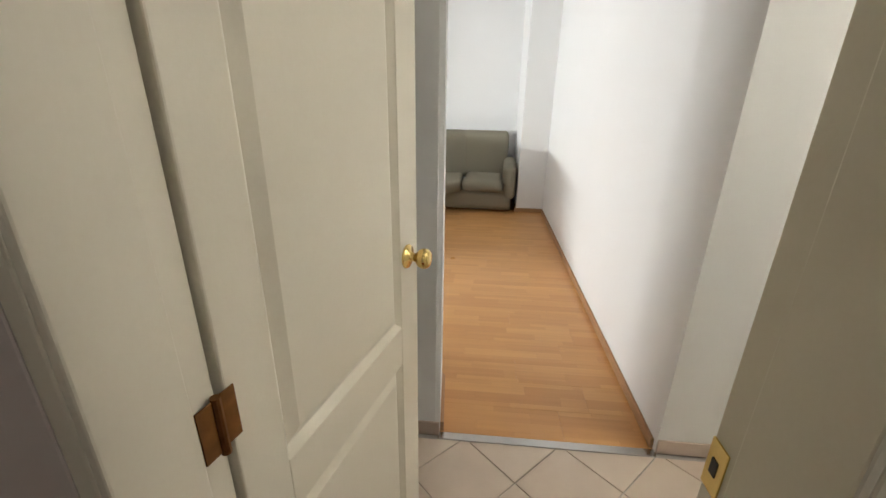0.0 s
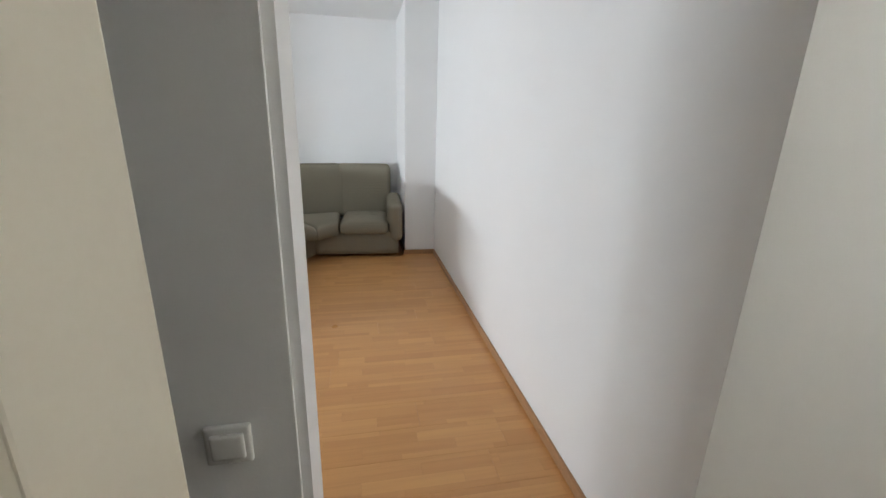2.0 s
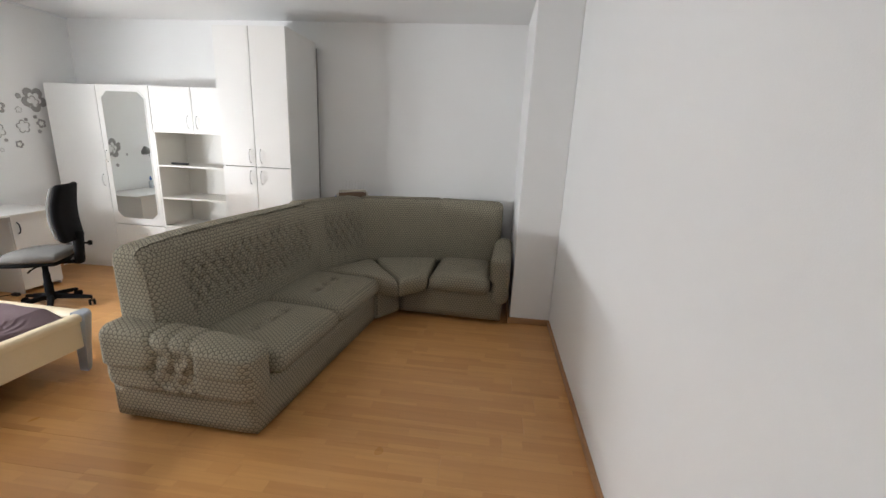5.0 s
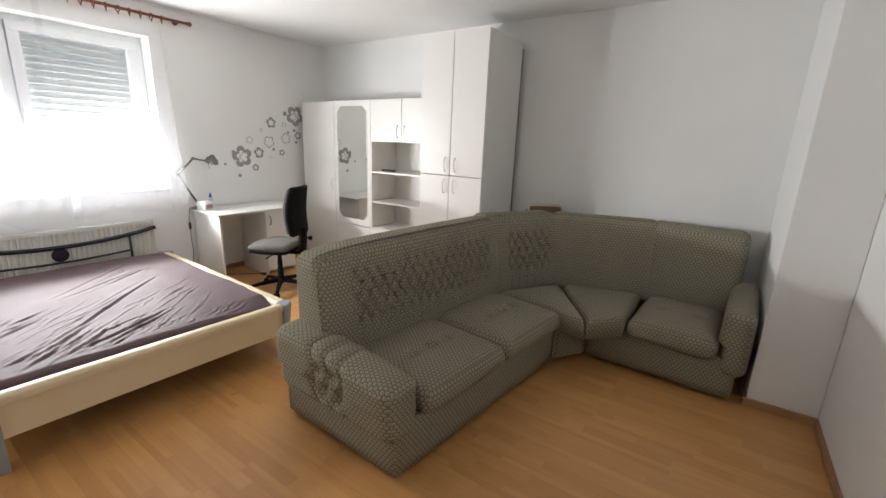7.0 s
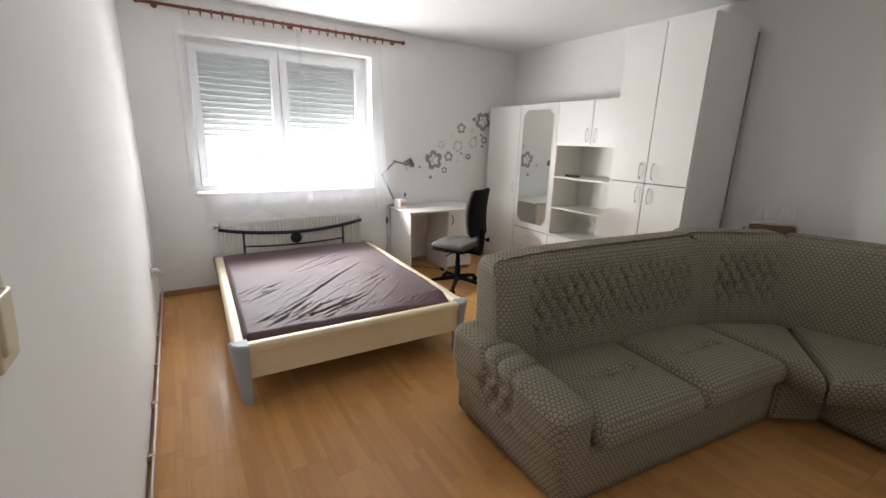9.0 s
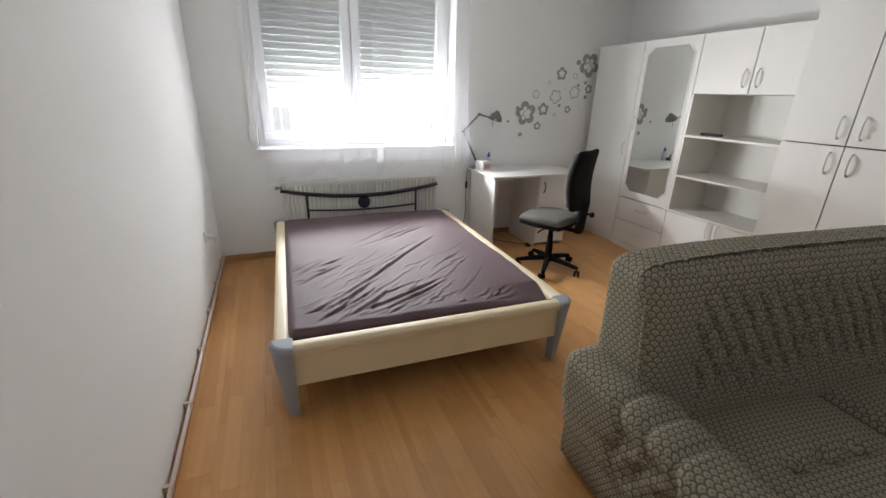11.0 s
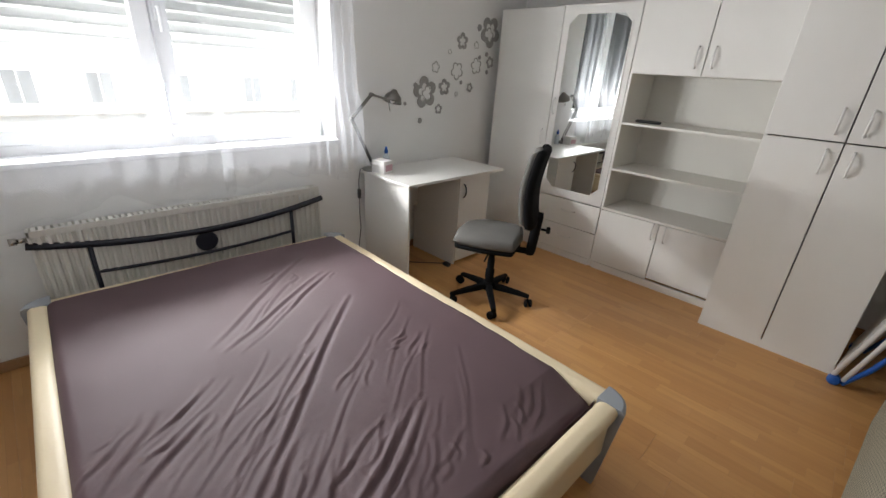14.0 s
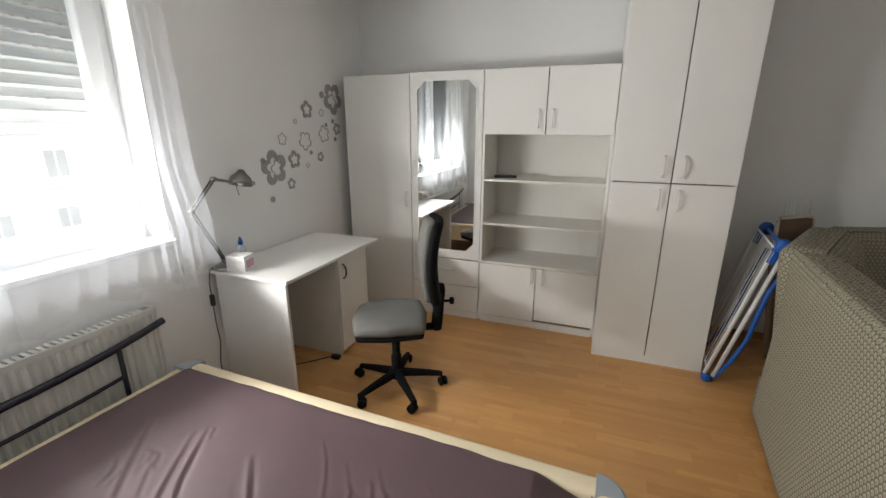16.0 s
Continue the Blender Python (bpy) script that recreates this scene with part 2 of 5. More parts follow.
def scale_cloth():
    """Woven upholstery with rows of overlapping scales, 23 mm wide."""
    m = bpy.data.materials.new("scale_pattern_upholstery")
    m.use_nodes = True
    n = Nodes(m)
    b = m.node_tree.nodes["Principled BSDF"]
    uv = n.add("ShaderNodeUVMap")
    sep = n.add("ShaderNodeSeparateXYZ")
    n.link(uv.outputs[0], sep.inputs[0])
    u, v = n.math("DIVIDE", sep.outputs[0], 0.0235), n.math("DIVIDE", sep.outputs[1], 0.0180)
    row = n.math("FLOOR", v)
    half = n.math("MULTIPLY", n.math("PINGPONG", row, 1.0), 0.5)
    fx = n.math("SUBTRACT", n.math("FRACT", n.math("ADD", u, half)), 0.5)
    fy = n.math("FRACT", v)
    d = n.math("SQRT", n.math("ADD", n.math("MULTIPLY", fx, fx), n.math("MULTIPLY", n.math("MULTIPLY", fy, fy), 0.36)))

    def band(at, width):
        return n.math("SUBTRACT", 1.0, n.math("MINIMUM", 1.0, n.math("DIVIDE", n.math("ABSOLUTE", n.math("SUBTRACT", d, at)), width)))
    edge, ring, core = band(0.50, 0.14), band(0.29, 0.11), band(0.06, 0.15)
    tc = n.add("ShaderNodeTexCoord")
    no, st = n.add("ShaderNodeTexNoise"), n.add("ShaderNodeTexNoise")
    no.inputs["Scale"].default_value, no.inputs["Detail"].default_value = 420, 2
    st.inputs["Scale"].default_value, st.inputs["Detail"].default_value = 3.5, 4
    n.link(tc.outputs["Object"], no.inputs[0])
    n.link(tc.outputs["Object"], st.inputs[0])
    base = n.blend(no.outputs[0], (0.262, 0.237, 0.175, 1), (0.435, 0.395, 0.30, 1))
    base = n.blend(n.math("MULTIPLY", st.outputs[0], 0.35), base, (0.27, 0.242, 0.185, 1))
    col = n.blend(n.math("MULTIPLY", edge, 0.76), base, (0.024, 0.023, 0.017, 1))
    col = n.blend(n.math("MULTIPLY", ring, 0.50), col, (0.50, 0.46, 0.365, 1))
    col = n.blend(n.math("MULTIPLY", core, 0.50), col, (0.075, 0.070, 0.055, 1))
    n.link(col, b.inputs["Base Color"])
    b.inputs["Roughness"].default_value = 0.95
    b.inputs["Specular IOR Level"].default_value = 0.2
    bp = n.add("ShaderNodeBump")
    bp.inputs["Strength"].default_value, bp.inputs["Distance"].default_value = 0.35, 0.0015
    n.link(n.math("SUBTRACT", n.math("MULTIPLY", no.outputs[0], 0.4), edge), bp.inputs["Height"])
    n.link(bp.outputs[0], b.inputs["Normal"])
    return m


def tile_material(name, a, c, rough=0.3):
    m = bpy.data.materials.new(name)
    m.use_nodes = True
    n = Nodes(m)
    b = m.node_tree.nodes["Principled BSDF"]
    geo, info = n.add("ShaderNodeNewGeometry"), n.add("ShaderNodeObjectInfo")
    no = n.add("ShaderNodeTexNoise")
    no.inputs["Scale"].default_value, no.inputs["Detail"].default_value = 9, 6
    n.link(geo.outputs["Position"], no.inputs[0])
    f = n.math("ADD", n.math("MULTIPLY", no.outputs[0], 0.8), n.math("MULTIPLY", info.outputs["Random"], 0.25))
    n.link(n.blend(f, a, c), b.inputs["Base Color"])
    b.inputs["Roughness"].default_value = rough
    return m


M_SHUTTER = shutter_material()
M_MIRROR, M_GLASS, M_VOILE = mirror_material(), glass_material(), voile_material()
M_LAMINATE, M_SOFA = laminate_material(), scale_cloth()
M_FLOORTILE = tile_material("beige_floor_tile", (0.60, 0.47, 0.36, 1), (0.74, 0.62, 0.50, 1))
M_WALLTILE = tile_material("pinkish_wall_tile", (0.56, 0.49, 0.46, 1), (0.63, 0.56, 0.53, 1), 0.2)


# ---- mesh helpers ----
def box(bm, x0, x1, y0, y1, z0, z1):
    """Adds a box and returns its vertices."""
    vs = [bm.verts.new((x, y, z)) for z in (z0, z1) for y in (y0, y1) for x in (x0, x1)]
    for f in ((0, 2, 3, 1), (4, 5, 7, 6), (0, 1, 5, 4), (2, 6, 7, 3), (0, 4, 6, 2), (1, 3, 7, 5)):
        bm.faces.new([vs[i] for i in f])
    return vs


def boxes(*rows, bevel=0.0, seg=2):
    bm = bmesh.new()
    for r in rows:
        box(bm, *r)
    if bevel:
        bmesh.ops.bevel(bm, geom=bm.edges[:], offset=bevel, segments=seg, affect="EDGES", profile=0.5)
    return bm


def tube(bm, pts, r, n=8, cap=True):
    """A round bar along points; r may be one radius for each point."""
    pts = [Vector(p) for p in pts]
    rs = r if isinstance(r, (list, tuple)) else [r] * len(pts)
    rings, up = [], None
    for i, p in enumerate(pts):
        d = (pts[min(i + 1, len(pts) - 1)] - pts[max(i - 1, 0)]).normalized()
        if up is None or abs(up.dot(d)) > 0.98:
            up = Vector((0, 0, 1)) if abs(d.z) < 0.9 else Vector((1, 0, 0))
        a = d.cross(up).normalized()
        up = a.cross(d).normalized()
        rings.append([bm.verts.new(p + rs[i] * (math.cos(2 * math.pi * k / n) * a + math.sin(2 * math.pi * k / n) * up)) for k in range(n)])
    for a, b in zip(rings, rings[1:]):
        for k in range(n):
            bm.faces.new((a[k], a[(k + 1) % n], b[(k + 1) % n], b[k]))
    if cap:
        bm.faces.new(rings[0][::-1])
        bm.faces.new(rings[-1])
    return bm


def lathe(bm, profile, n=20, at=(0, 0, 0), axis=(0, 0, 1)):
    """Turns (radius, height) pairs about an axis."""
    rot = Vector((0, 0, 1)).rotation_difference(Vector(axis)).to_matrix()
    at = Vector(at)
    rings = [[bm.verts.new(at + rot @ Vector((r * math.cos(2 * math.pi * k / n), r * math.sin(2 * math.pi * k / n), h))) for k in range(n)] for r, h in profile]
    for a, b in zip(rings, rings[1:]):
        for k in range(n):
            bm.faces.new((a[k], a[(k + 1) % n], b[(k + 1) % n], b[k]))
    bm.faces.new(rings[0][::-1])
    bm.faces.new(rings[-1])
    return bm


def prism(bm, outline, z0, z1, hole=None):
    """Extrudes an outline in x, y; an inner outline of as many points makes a ring."""
    n = len(outline)
    lo, hi = [bm.verts.new((*p, z0)) for p in outline], [bm.verts.new((*p, z1)) for p in outline]
    for k in range(n):
        bm.faces.new((lo[k], lo[(k + 1) % n], hi[(k + 1) % n], hi[k]))
    if hole is None:
        bm.faces.new(lo[::-1])
        bm.faces.new(hi)
    else:
        l2, h2 = [bm.verts.new((*p, z0)) for p in hole], [bm.verts.new((*p, z1)) for p in hole]
        for k in range(n):
            j = (k + 1) % n
            bm.faces.new((l2[j], l2[k], h2[k], h2[j]))
            bm.faces.new((hi[k], hi[j], h2[j], h2[k]))
            bm.faces.new((lo[j], lo[k], l2[k], l2[j]))
    return bm


def soft_box(sx, sy, sz, r, step=0.03, shape=None, centre=(0, 0, 0)):
    """A padded block with rounded edges; shape(x, y, z, normal) may move each point."""
    bm = bmesh.new()
    half = Vector((sx / 2, sy / 2, sz / 2))
    counts = [max(2, int(round(s / step))) for s in (sx, sy, sz)]
    seen = {}

    def vert(i, j, k):
        if (i, j, k) not in seen:
            q = Vector([(2 * c / n - 1) * h for c, n, h in zip((i, j, k), counts, half)])
            inner = Vector([max(-(h - r), min(h - r, c)) for c, h in zip(q, half)])
            d = q - inner
            p = inner + d.normalized() * r if d.length > 1e-9 else q
            if shape:
                p = shape(p, d.normalized() if d.length > 1e-9 else Vector((0, 0, 0)))
            seen[i, j, k] = bm.verts.new(p + Vector(centre))
        return seen[i, j, k]

    nx, ny, nz = counts
    for a in range(nx):
        for b in range(ny):
            bm.faces.new((vert(a, b, 0), vert(a, b + 1, 0), vert(a + 1, b + 1, 0), vert(a + 1, b, 0)))
            bm.faces.new((vert(a, b, nz), vert(a + 1, b, nz), vert(a + 1, b + 1, nz), vert(a, b + 1, nz)))
    for a in range(nx):
        for b in range(nz):
            bm.faces.new((vert(a, 0, b), vert(a + 1, 0, b), vert(a + 1, 0, b + 1), vert(a, 0, b + 1)))
            bm.faces.new((vert(a, ny, b), vert(a, ny, b + 1), vert(a + 1, ny, b + 1), vert(a + 1, ny, b)))
    for a in range(ny):
        for b in range(nz):
            bm.faces.new((vert(0, a, b), vert(0, a, b + 1), vert(0, a + 1, b + 1), vert(0, a + 1, b)))
            bm.faces.new((vert(nx, a, b), vert(nx, a + 1, b), vert(nx, a + 1, b + 1), vert(nx, a, b + 1)))
    return bm


def part(name, bm, mat, parent=None, label="", smooth=False, uv=False, at=None):
    """Links a bmesh as one mesh object, under a thing or a part."""
    bmesh.ops.recalc_face_normals(bm, faces=bm.faces[:])
    if uv:
        lay = bm.loops.layers.uv.new("UVMap")
        for f in bm.faces:
            n = [abs(c) for c in f.normal]
            ax = n.index(max(n))
            for lp in f.loops:
                c = lp.vert.co
                lp[lay].uv = (c.y, c.z) if ax == 0 else (c.x, c.z) if ax == 1 else (c.x, c.y)
    me = bpy.data.meshes.new(name)
    bm.to_mesh(me)
    bm.free()
    me.materials.append(mat)
    if smooth:
        me.shade_smooth()
    ob = new(name, me)
    if parent is not None:
        ob.parent = parent
    if at is not None:
        ob.matrix_basis = at
    if label:
        tagged(ob, label)
    return ob


def thing(name, m, label, category, group="", kind=""):
    ob = new(name)
    ob.matrix_basis = m
    ob.empty_display_size = 0.1
    return tagged(ob, label, category, group, kind)


# ---- setting: walls ----
def wall(name, *rows, mat=M_WALL, label="", bevel=0.0):
    ob = part(name, boxes(*rows, bevel=bevel), mat)
    return tagged(ob, label or "plain white painted plaster wall", "wall", kind="structure")


T = 0.30
wall("wall_window", (XW - T, XW, YL - 0.6, WY0, 0, HC), (XW - T, XW, WY1, YB + T, 0, HC),
     (XW - T, XW, WY0, WY1, 0, WZ0), (XW - T, XW, WY0, WY1, WZ1, HC), label="white painted wall round the window")
wall("wall_back", (XW, XR + T, YB, YB + T, 0, HC))
wall("wall_long", (XR, XR + T, YH + 0.002, YB, 0, HC))
wall("wall_pillar", (1.68, XR - 0.001, 6.05, YB - 0.001, 0, HC), label="white painted chimney breast in the corner", bevel=0.006)
bm = bmesh.new()
prism(bm, [(XW, YL), (XW, YH), (1.078, YH), (1.055, 2.56), (0.80, YL)], 0, HC)
bmesh.ops.bevel(bm, geom=[e for e in bm.edges if abs(e.verts[0].co.z - e.verts[1].co.z) > 1 and e.verts[0].co.x > 0], offset=0.02, segments=4, affect="EDGES")
tagged(part("wall_bed_side", bm, M_WALL), "thick white painted wall beside the bed", "wall", kind="structure")
wall("wall_hall", (XR + T, 3.9, YH, YH + 0.2, 0, HC), (XR, XR + T, YH, YH + 0.002, 0, HC), mat=M_HALL, label="off-white hall wall with peeling paint")
wall("lintel", (1.05, XR, YH, 2.56, 2.08, HC), label="white painted lintel over the passage")
wall("wall_bath", (-1.2, 0.85, YT - 0.15, YT, 0, HC), (1.54, 3.9, YT - 0.15, YT, 0, HC), (0.85, 1.54, YT - 0.15, YT, 2.08, HC),
     mat=M_HALL, label="painted wall between hall and bathroom")
wall("wall_hall_end", (-1.2, -1.0, YT, YH, 0, HC), (3.7, 3.9, YT, YH, 0, HC), mat=M_HALL, label="painted end wall of the hall")
wall("wall_bath_outer", (-0.2, 0.0, -0.9, YT - 0.15, 0, HC), (2.3, 2.5, -0.9, YT - 0.15, 0, HC), (0.0, 2.3, -0.9, -0.75, 0, HC),
     mat=M_HALL, label="painted bathroom wall")
tagged(part("ceiling", boxes((XW - T, 3.9, -0.9, YB + T, HC, HC + 0.25)), M_CEIL), "white painted flat ceiling", "ceiling", kind="structure")

# ---- setting: floors ----
floor = tagged(part("floor", boxes((XW - T, XR + T, YH, YB + T, -0.25, -0.011)), M_SUB), "oak-coloured strip laminate floor", "floor", kind="structure")
hall_floor = tagged(part("floor_hall", boxes((-1.2, 3.9, YT - 0.15, YH, -0.25, -0.008)), M_GROUT), "beige ceramic tiles laid diagonally", "floor", kind="structure")
bath_floor = tagged(part("floor_bath", boxes((-0.2, 2.5, -0.9, YT - 0.15, -0.25, -0.002)), M_TERRA), "terracotta bathroom floor", "floor", kind="structure")


def skirting(name, rows, mat=M_SKIRT, label="oak-coloured skirting board"):
    return tagged(part(name, boxes(*rows, bevel=0.004, seg=2), mat), label, "skirting", kind="structure")


SH = 0.052
skirting("baseboard_1", [(XR - 0.016, XR, YH + 0.02, 6.034, 0, SH)])
skirting("baseboard_2", [(1.664, XR, 6.034, 6.05, 0, SH)])
skirting("baseboard_3", [(1.664, 1.68, 6.05, YB, 0, SH)])
skirting("baseboard_4", [(-0.39, 1.66, YB - 0.016, YB, 0, SH)])
skirting("baseboard_5", [(XW, XW + 0.016, YL, 6.5, 0, SH)])
skirting("baseboard_6", [(XW + 0.016, 0.79, YL, YL + 0.016, 0, SH)])
bm = bmesh.new()
prism(bm, [(1.078, YH + 0.02), (1.054, 2.56), (0.80, YL), (0.81, YL + 0.012), (1.070, 2.566), (1.094, YH + 0.02)], 0, SH)
tagged(part("baseboard_7", bm, M_SKIRT), "oak-coloured skirting board in the passage", "skirting", kind="structure")
M_TSKIRT = tile_material("beige_skirting_tile", (0.56, 0.44, 0.36, 1), (0.66, 0.54, 0.45, 1))
skirting("baseboard_8", [(0.42 + 0.33 * i - 0.66, 0.747 + 0.33 * i - 0.66, YH - 0.009, YH, 0, 0.072) for i in range(-2, 4) if 0.747 + 0.33 * i - 0.66 < 1.08], M_TSKIRT, "beige tiled skirting")
skirting("baseboard_9", [(XR + 0.002 + 0.33 * i, XR + 0.328 + 0.33 * i, YH - 0.009, YH, 0, 0.072) for i in range(5)], M_TSKIRT, "beige tiled skirting")
tagged(part("trim", boxes((1.07, XR, YH - 0.03, YH + 0.012, 0.0, 0.004), bevel=0.0015), M_CHROME), "flat metal threshold strip", "threshold", kind="structure")

# ---- window ----
window = thing("window_1", pose(XW, 0, 0), "white plastic two-sash window with a half-lowered shutter", "window", kind="structure")
FX0, FX1 = -0.24, -0.17
part("window_frame", boxes((FX0, FX1, WY0, WY1, WZ0, WZ0 + 0.05), (FX0, FX1, WY0, WY1, WZ1 - 0.05, WZ1), (FX0, FX1, WY0, WY0 + 0.05, WZ0 + 0.05, WZ1 - 0.05),
                           (FX0, FX1, WY1 - 0.05, WY1, WZ0 + 0.05, WZ1 - 0.05), bevel=0.004), M_UPVC, window)
WM = 4.09
for y0, y1 in ((WY0 + 0.045, WM - 0.004), (WM + 0.004, WY1 - 0.045)):
    a, b, z0, z1 = FX0 + 0.02, FX1 + 0.015, WZ0 + 0.045, WZ1 - 0.045
    s = part("sash", boxes((a, b, y0, y1, z0, z0 + 0.07), (a, b, y0, y1, z1 - 0.07, z1), (a, b, y0, y0 + 0.075, z0 + 0.07, z1 - 0.07),
                           (a, b, y1 - 0.075, y1, z0 + 0.07, z1 - 0.07), bevel=0.006), M_UPVC, window)
    pane = part("pane", boxes((-0.195, -0.19, y0 + 0.07, y1 - 0.07, z0 + 0.065, z1 - 0.065)), M_GLASS, s)
    pane.visible_shadow = False
bm = boxes((FX1 + 0.015, FX1 + 0.03, WM + 0.02, WM + 0.05, 1.56, 1.66), bevel=0.004)
tube(bm, [(FX1 + 0.03, WM + 0.035, 1.62), (FX1 + 0.055, WM + 0.035, 1.62), (FX1 + 0.055, WM + 0.035, 1.51)], 0.009)
part("handle", bm, M_UPVC, window, "white window handle")
part("window_sill", boxes((-0.17, 0.03, WY0 - 0.02, WY1 + 0.02, WZ0 - 0.025, WZ0 + 0.003), bevel=0.006), M_UPVC, window)
shutter = part("shutter_guide", boxes((-0.285, -0.26, WY0, WY0 + 0.03, WZ0, WZ1), (-0.285, -0.26, WY1 - 0.03, WY1, WZ0, WZ1), bevel=0.003), M_UPVC, window)
SB = 1.415
bm0 = bmesh.new()
ny, n_holes = WY1 - WY0 - 0.05, 30
PITCH = 0.053
prof = [(0.004, 0.0), (-0.005, 0.008), (-0.007, 0.025), (-0.005, 0.040), (0.004, 0.0492)]
for k in range(len(prof) - 1):
    (xa, za), (xb, zb) = prof[k], prof[k + 1]
    q = [bm0.verts.new(p) for p in ((xa, 0, za), (xa, ny, za), (xb, ny, zb), (xb, 0, zb))]
    bm0.faces.new(q)
for k in range(n_holes):
    y0, y1 = ny * (k + 0.38) / n_holes, ny * (k + 1.0) / n_holes
    bm0.faces.new([bm0.verts.new(p) for p in ((0.004, y0, 0.0492), (0.004, y1, 0.0492), (0.004, y1, PITCH), (0.004, y0, PITCH))])
slat = part("slat", bm0, M_SHUTTER, shutter, "", at=pose(-0.272, WY0 + 0.025, SB))
zz = SB + PITCH
while zz < WZ1 + 0.03:
    o = slat.copy()
    scene.collection.objects.link(o)
    o.matrix_basis = pose(-0.272, WY0 + 0.025, zz)
    zz += PITCH
bm = boxes((0.004, 0.016, WY0 - 0.045, WY0 - 0.03, 1.0, 2.35), (0.0, 0.022, WY0 - 0.06, WY0 - 0.015, 1.02, 1.14), bevel=0.003)
tagged(part("shutter_strap", bm, M_UPVC, None, at=pose(XW, 0, 0)), "white shutter pull strap with wall winder", "shutter strap")

# ---- outside ----
tagged(part("ground", boxes((-400, XW - 30, -400, 400, -8.2, -8.0), (XW - 30, XW - T - 0.3, -400, 400, -8.2, -8.0)), M_GROUND), "paved yard between the houses", "ground", kind="structure")


def far_house():
    house = thing("apartment_building", pose(-27, 0, -8), "pale rendered apartment building across the yard", "building")
    part("wall", boxes((-10, 0, -30, 40, 0, 13.2)), M_FACADE, house)
    part("ledge", boxes((0, 0.35, -30, 40, 6.6, 6.85), bevel=0.03), M_GROUT, house)
    bm = bmesh.new()
    prism(bm, [(-10.6, 0), (0.6, 0), (-5, 3.4)], -70.4 / 2, 70.4 / 2)
    bmesh.ops.rotate(bm, verts=bm.verts[:], cent=(0, 0, 0), matrix=Matrix.Rotation(radians(90), 3, "X"))
    part("roof", bm, M_ROOF, house, at=pose(0, 5, 13.2))
    first = None
    for row in range(4):
        for col in range(20):
            m = pose(0, -26 + col * 3.3 + (0.5 if col % 3 == 0 else 0), 1.2 + row * 2.9)
            if first is None:
                first = part("window", boxes((0.003, 0.05, -0.55, 0.55, 0, 0.07), (0.003, 0.05, -0.55, 0.55, 1.43, 1.5), (0.003, 0.05, -0.55, -0.48, 0.07, 1.43), (0.003, 0.05, 0.48, 0.55, 0.07, 1.43), (0.003, 0.04, -0.03, 0.03, 0.07, 1.43)), M_UPVC, house, at=m)
                pane = part("pane", boxes((0.003, 0.02, -0.48, 0.48, 0.07, 1.43)), M_DARKGLASS, first)
            else:
                o = first.copy()
                scene.collection.objects.link(o)
                o.matrix_basis = m
                p2 = pane.copy()
                scene.collection.objects.link(p2)
                p2.parent = o


far_house()


# ---- cabinets ----
def bow_handle(parent, x, y, z, across=False, h=0.118):
    """A bowed satin pull on a front that faces -y."""
    pts = [(0, 0, -h / 2), (0, -0.012, -h / 2 + 0.006), (0, -0.024, -h / 4), (0, -0.027, 0), (0, -0.024, h / 4), (0, -0.012, h / 2 - 0.006), (0, 0, h / 2)]
    bm = tube(bmesh.new(), pts, [0.007, 0.0045, 0.005, 0.0055, 0.005, 0.0045, 0.007], 10)
    if across:
        bmesh.ops.rotate(bm, verts=bm.verts[:], cent=(0, 0, 0), matrix=Matrix.Rotation(radians(90), 3, "Y"))
    return part("handle", bm, M_HANDLE, parent, "satin nickel bow handle", smooth=True, at=pose(x, y, z))


def front(name, parent, x0, x1, y, z0, z1, handle=None, across=False, mat=M_WHITE, t=0.018, bottom_gap=0.0):
    ob = part(name, boxes((x0 + 0.0034, x1 - 0.0034, y, y + t, z0 + 0.0034 + bottom_gap, z1 - 0.0034), bevel=0.0015), mat, parent)
    if handle:
        bow_handle(ob, handle[0], y, handle[1], across)
    return ob


FY, D = 6.565, 0.42


def carcass(ob, w, h, d, mat):
    """The boards of a cabinet: two sides, top, bottom and back."""
    for name, b in (("side_panel", (0, 0.018, 0.019, d, 0, h)), ("side_panel", (w - 0.018, w, 0.019, d, 0, h)), ("top_panel", (0.018, w - 0.018, 0.019, d, h - 0.018, h)),
                    ("bottom_panel", (0.018, w - 0.018, 0.12, d, 0.054, 0.072)), ("back_panel", (0.018, w - 0.018, d - 0.006, d, 0.072, h - 0.018))):
        part(name, boxes(b, bevel=0.001, seg=1), mat, ob)


def wardrobe():
    w = 0.575
    ob = thing("wardrobe", pose(-3.10, FY, 0), "narrow white laminate wardrobe with one tall door", "wardrobe", "wall unit cabinets")
    carcass(ob, w, 1.90, D, M_WHITE)
    part("plinth", boxes((0.018, w - 0.018, 0.03, 0.046, 0, 0.054)), M_WHITE, ob)
    front("door", ob, 0, w, 0, 0.056, 1.90, (w - 0.045, 0.96))


